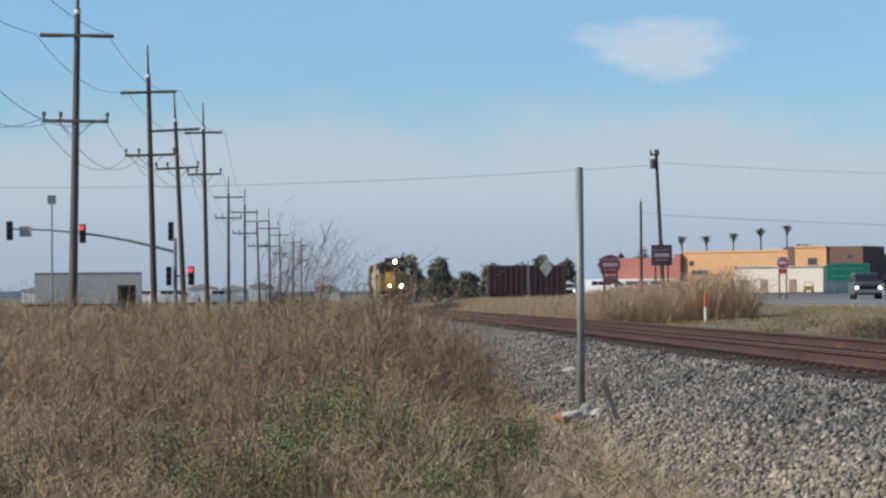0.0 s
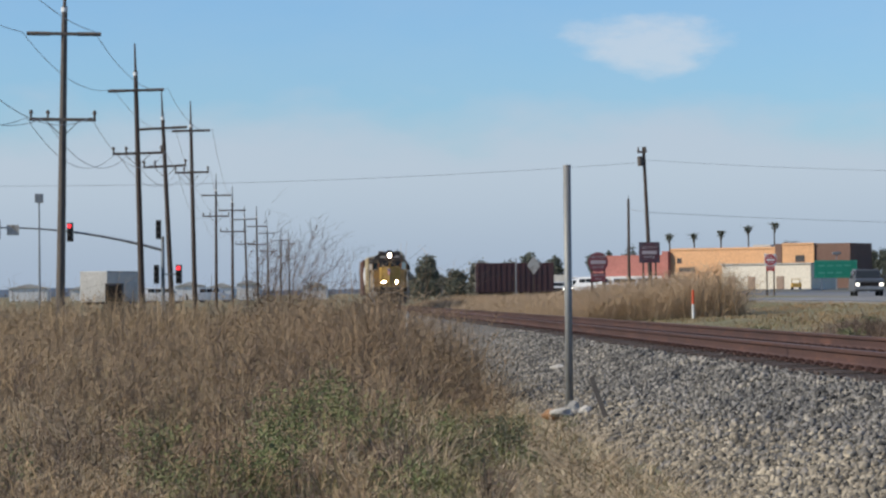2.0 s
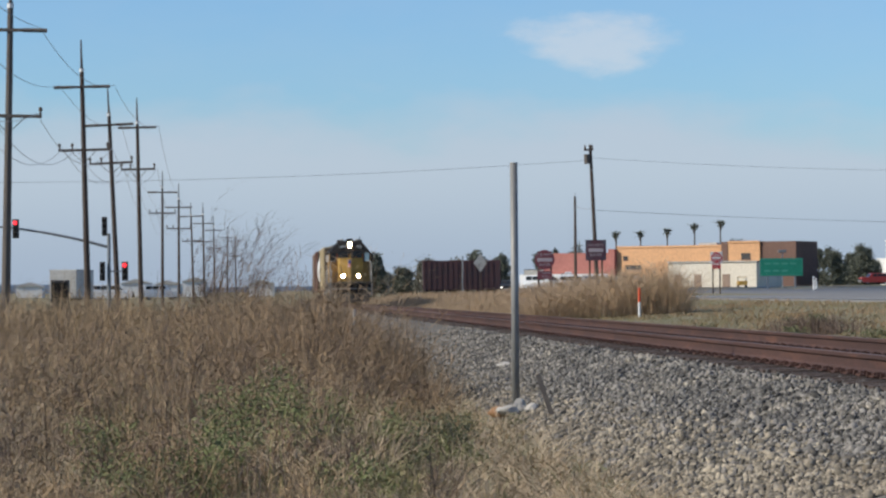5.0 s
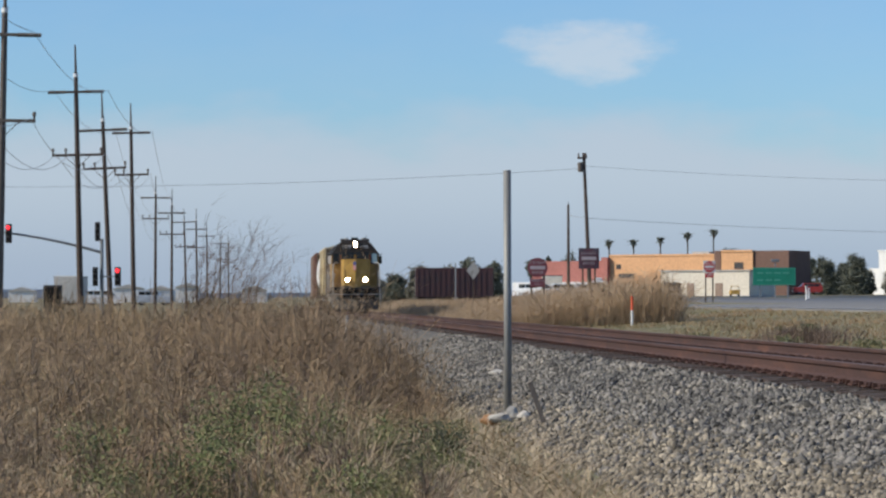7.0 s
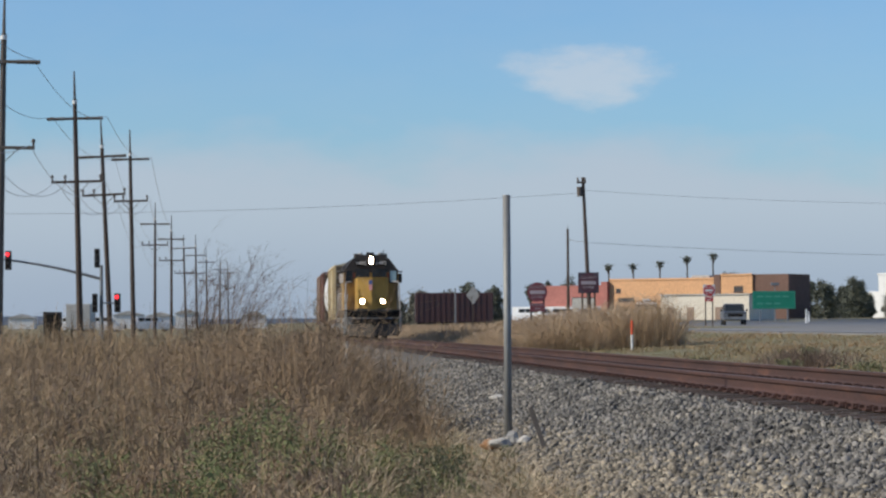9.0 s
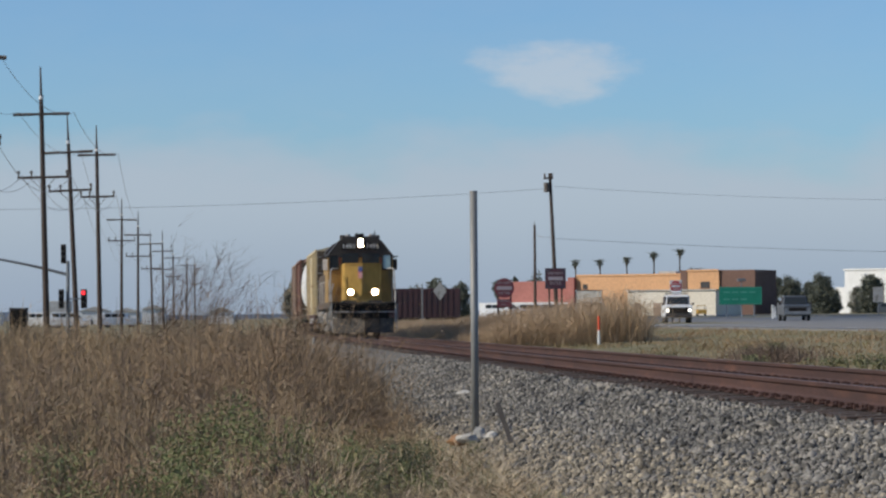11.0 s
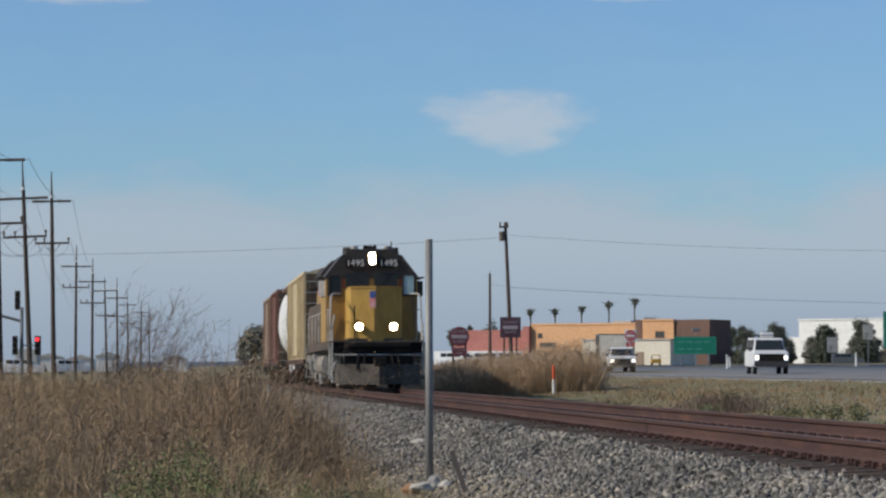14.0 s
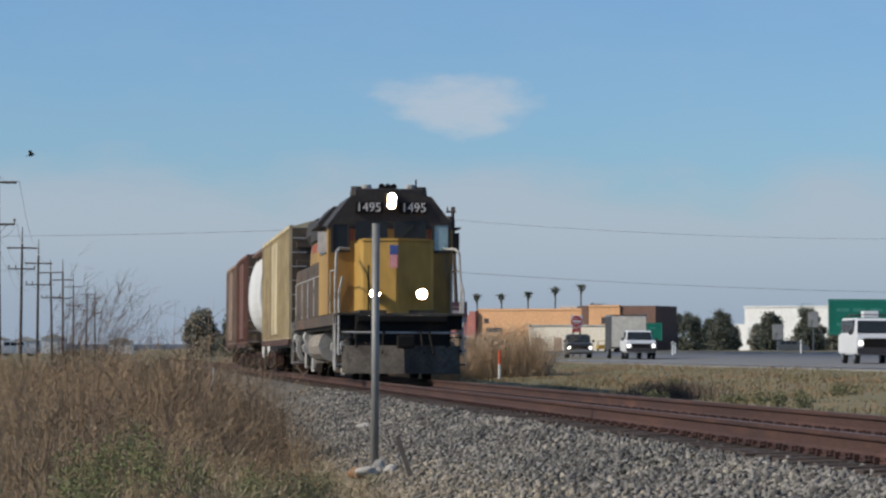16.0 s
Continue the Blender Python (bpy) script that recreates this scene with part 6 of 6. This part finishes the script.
def vehicle(name, label, category, paint, body, cabin, w, r, axles, lit=True, glass_in=0.05, grille="black"):
    """body, cabin: side outlines of (y, z), front towards -y. w: half the width."""
    t = thing(name, label, category, "road traffic")
    bm = B()
    prism(bm, body, "x", -w, w)
    bmesh.ops.bevel(bm, geom=bm.edges[:], offset=0.06, segments=2, affect="EDGES")
    b = part("body", bm, paint, t)
    cw = w - 0.1
    bm = B()
    prism(bm, cabin, "x", -cw, cw)
    ztop, zbot = max(z for _, z in cabin), min(z for _, z in cabin)
    for v in bm.verts:
        if v.co.z > zbot + 0.2:
            v.co.x *= 0.90
    bmesh.ops.bevel(bm, geom=bm.edges[:], offset=0.04, segments=2, affect="EDGES")
    c = part("cabin", bm, paint, t)
    # windscreen and side glass
    (ya, za), (yb, zb) = cabin[0], cabin[1]
    f = lambda k: (ya + (yb - ya) * k, za + (zb - za) * k)
    (p0, q0), (p1, q1) = f(0.12), f(0.86)
    bm = B()
    vs = [bm.verts.new(v) for v in ((-cw * 0.93, p0 - 0.03, q0), (cw * 0.93, p0 - 0.03, q0), (cw * 0.83, p1 - 0.03, q1), (-cw * 0.83, p1 - 0.03, q1))]
    ws = [bm.verts.new(v.co + Vector((0, 0.05, -0.02))) for v in vs]
    bm.faces.new(vs), bm.faces.new(ws[::-1])
    for i in range(4):
        bm.faces.new((vs[i], ws[i], ws[(i + 1) % 4], vs[(i + 1) % 4]))
    bmesh.ops.recalc_face_normals(bm, faces=bm.faces[:])
    part("windscreen", bm, "glass", c, "dark windscreen")
    yr = cabin[2][0]
    n = 3 if yr - yb > 2.6 else 2
    for s in (-1, 1):
        for i in range(n):
            a = yb + 0.1 + i * (yr - yb - 0.2) / n
            part("side_window", prism(B(), [(a, zbot + 0.12), (a, ztop - 0.12), (a + (yr - yb - 0.2) / n - 0.1, ztop - 0.12), (a + (yr - yb - 0.2) / n - 0.1, zbot + 0.12)], "x", s * cw * 0.93, s * cw * 1.01), "glass", c)
    y0 = min(y for y, _ in body)
    zb0, hood = body[0][1], body[1][1]
    part("grille", box(B(), -w * 0.62, w * 0.62, y0 - 0.03, y0 + 0.03, hood - 0.42, hood - 0.14, 0.01), grille, b, "dark grille")
    part("bumper", box(B(), -w * 0.98, w * 0.98, y0 - 0.1, y0 + 0.05, zb0 + 0.02, zb0 + 0.26, 0.04), "steel" if paint != "car_white" else "dark", b, "front bumper")
    for s in (-1, 1):
        part("headlight", box(B(), s * w * 0.82 - 0.10, s * w * 0.82 + 0.10, y0 - 0.04, y0 + 0.02, hood - 0.38, hood - 0.19, 0.02), "lamp_car" if lit else "steel", b, "lit headlight" if lit else "unlit headlight")
        part("mirror", box(B(), s * (w + 0.12) - 0.09, s * (w + 0.12) + 0.09, ya + 0.15, ya + 0.25, za + 0.02, za + 0.22, 0.03), "dark", b)
        for y in axles:
            road_wheel(t, s * (w - 0.12), y, r)
    return t


def suv(name, label, paint, lit=True):
    return vehicle(name, label, "car", paint, [(0.0, 0.38), (0.0, 1.05), (0.25, 1.12), (1.2, 1.18), (4.75, 1.2), (4.8, 0.45), (4.4, 0.38), (4.3, 0.3), (0.5, 0.3)], [(1.1, 1.15), (1.75, 1.78), (4.4, 1.80), (4.75, 1.15)], 0.96, 0.37, (0.95, 3.8), lit)


def van(name, label, paint):
    t = vehicle(name, label, "van", paint, [(0.0, 0.45), (0.0, 1.22), (0.15, 1.28), (0.95, 1.36), (5.6, 1.38), (5.65, 0.5), (5.3, 0.42), (0.4, 0.40)], [(0.85, 1.30), (1.55, 2.08), (5.55, 2.12), (5.65, 1.30)], 1.0, 0.38, (0.85, 4.4))
    part("lower_front", box(B(), -0.72, 0.72, -0.045, -0.032, 0.72, 1.16), "black", t, "wide black grille")
    part("front_valance", box(B(), -0.96, 0.96, -0.12, -0.102, 0.42, 0.74), "dark", t)
    part("roof_unit", box(B(), -0.35, 0.35, 2.2, 3.0, 2.12, 2.42, 0.04), "car_white", t, "white roof unit")
    bm = B()
    for s in (-0.6, 0.6):
        tube(bm, (s, 1.8, 2.26), (s, 5.2, 2.26), 0.025, seg=5)
    for y in (1.9, 3.4, 5.0):
        tube(bm, (-0.75, y, 2.24), (0.75, y, 2.24), 0.025, seg=5)
        for s in (-0.75, 0.75):
            tube(bm, (s, y, 2.0), (s, y, 2.24), 0.025, seg=5)
    part("roof_rack", bm, "dark", t, "dark roof rack")
    return t


def pickup(name, label, paint, lit=True):
    t = vehicle(name, label, "pickup truck", paint, [(0.0, 0.48), (0.0, 1.16), (0.25, 1.22), (1.5, 1.26), (5.5, 1.28), (5.55, 0.6), (5.2, 0.5), (0.4, 0.42)], [(1.4, 1.2), (2.0, 1.9), (3.6, 1.92), (3.75, 1.2)], 1.0, 0.40, (1.0, 4.5), lit)
    bm = box(B(), -0.98, -0.9, 3.8, 5.5, 1.26, 1.40)
    box(bm, 0.9, 0.98, 3.8, 5.5, 1.26, 1.40)
    part("bed_rails", bm, paint, t)
    return t


def box_trailer(name, label, length, height, material, front, half=1.2):
    t = thing(name, label, "trailer", "road traffic")
    part("box_body", box(B(), -half, half, 0, length, 0.65, height, 0.05), material, t)
    part("front_panel", box(B(), -half + 0.03, half - 0.03, -0.03, -0.002, 0.8, height - 0.1), front, t, "plain front panel")
    part("chassis", box(B(), -0.6, 0.6, -0.9, length - 0.2, 0.45, 0.648), "black", t)
    for s in (-1, 1):
        part("roof_edge", box(B(), s * half - 0.02, s * half + 0.02, 0, length, height - 0.1, height + 0.02), "steel", t)
        for y in (length * 0.62, length * 0.75):
            road_wheel(t, s * (half - 0.15), y, 0.42)
    return t


car_grey = suv("suv", "grey sport utility car driving on the highway", "suv_grey")
car_dark = pickup("pickup_truck", "dark grey pickup truck driving on the highway", "suv_grey", False)
car_van = van("passenger_van", "white passenger van with lit headlights", "car_white")
car_pick = pickup("pickup_truck", "white pickup truck towing a box trailer", "car_white")
car_box = box_trailer("box_trailer", "box trailer with a cream front and dark sides", 6.5, 3.0, "dark", "cream")
car_last = suv("suv", "dark sport utility car driving on the highway", "suv_dark")
truck_grey = box_trailer("cargo_trailer", "plain pale cargo trailer turning at the junction", 9.0, 3.3, "trailer", "trailer", 1.25)
for x, y, rz in ((24.5, 300, 80), (27.2, 305, 100), (20.0, 290, 60), (33.5, 330, 85)):
    o = suv("car", "white car parked before the store", "car_white", False)
    o.matrix_basis = pose(x, y, 0.25, 0, 0, rz)
for k, (x, y, rz, p) in enumerate(((85.0, 400, 80, "suv_grey"), (99.0, 400, 95, "car_white"), (-27, 300, 90, "car_white"), (-31.5, 310, 80, "car_white"), (-24, 330, 100, "car_white"))):
    o = suv("car", "far parked car in pale paint", p, False)
    o.matrix_basis = pose(x, y, 0.5 if x > 0 else -0.4, 0, 0, rz)


def bird():
    t = thing("bird", "small dark bird gliding in the sky", "bird")
    bm = B()
    bmesh.ops.create_icosphere(bm, subdivisions=2, radius=0.1)
    for v in bm.verts:
        v.co = Vector((v.co.x * 2.0, v.co.y * 0.8, v.co.z * 0.7))
    part("body", bm, "dark", t, smooth=True)
    for s in (-1, 1):
        bm = B()
        prism(bm, [(-0.12, 0.0), (0.12, 0.0), (0.06, s * 0.42), (-0.08, s * 0.5)], "z", -0.012, 0.012)
        w = part("wing", bm, "dark", t)
        w.rotation_euler = (radians(s * 28), 0, 0)
    part("tail", prism(B(), [(-0.3, -0.07), (-0.16, -0.03), (-0.16, 0.03), (-0.3, 0.07)], "z", -0.01, 0.01), "dark", t)
    return t


car_red = suv("car", "small red car on the far side road", "car_red", False)
flier = bird()

# ---------------------------------------------------------------- what moves
FRONT_START, SPEED = 255.7, 12.10
ROAD_U = 27.6


def on_road(y, u=ROAD_U, turn=0.0):
    x = centre_x(y) + u
    return pose(x, y, float(ground_z(x, y)) + 0.02, 0, 0, 2.456 + turn)


def motions():
    for ob, offset, _ in TRAIN:
        walk(ob, [(t, TRACK @ pose(0.06, FRONT_START - SPEED * t + offset, 0)) for t in (0, 4, 8, 12, 16)])
    for w, r, y in WHEELSETS:
        step = 1.2 * r / SPEED
        k = math.ceil(16.0 / step)
        rows = [(min(16.0, i * step), pose(0, y, r, math.degrees(min(16.0, i * step) * SPEED / r))) for i in range(k + 1)]
        walk(w, rows)
    paths = [
        (car_grey, ROAD_U + 2.7, [(0, 184), (1, 184), (2, 179.5), (3, 170.5), (4, 160), (6, 136), (9, 97), (12, 52), (16, -10)]),
        (car_dark, ROAD_U + 8.1, [(0, 405), (4, 332), (7.5, 264), (8.5, 247), (9, 237), (11.5, 188), (12.5, 169.5), (14, 141), (16, 103)]),
        (car_van, ROAD_U, [(0, 383), (4, 317), (8, 251), (12, 185.3), (14, 154.2), (16, 120.7)]),
        (car_pick, ROAD_U, [(0, 408), (8, 292), (13, 219), (14, 206), (15, 191.5), (16, 177)]),
        (car_box, ROAD_U + 0.45, [(0, 414.8), (8, 298.8), (13, 225.8), (14, 212.8), (15, 198.3), (16, 183.8)]),
        (car_last, ROAD_U, [(0, 455), (8, 328), (13, 248), (16, 201)]),
    ]
    for ob, u, rows in paths:
        walk(ob, [(t, on_road(y, u, -6.5)) for t, y in rows])
    walk(car_red, [(t, pose(x, y, 0.9, 0, 0, rz)) for t, x, y, rz in ((0, 104.0, 436, -84), (4.8, 78.8, 436, -84), (5.2, 76.8, 436, -84), (7.0, 68.2, 437, -90), (7.8, 68.0, 446, -150), (9.5, 66.5, 462, -195), (16, 64, 470, -195))])
    walk(flier, [(0, pose(-139.4, 150, 1.2, 0, -10, 0)), (8, pose(-75.4, 150, 6.2, 0, -10, 0)), (16, pose(-11.4, 150, 11.2, 0, -14, 0))])
    walk(truck_grey, [(0, pose(-34.6, 230, -0.62, 0, 0, -84)), (1.5, pose(-29.7, 232, -0.62, 0, 0, -22)), (3.5, pose(-28.5, 240, -0.62, 0, 0, -9)), (5, pose(-28.9, 250, -0.62, 0, 0, -4)), (9, pose(-30.6, 285, -0.62, 0, 0, 2)), (16, pose(-32.2, 345, -0.62, 0, 0, 2))])


motions()
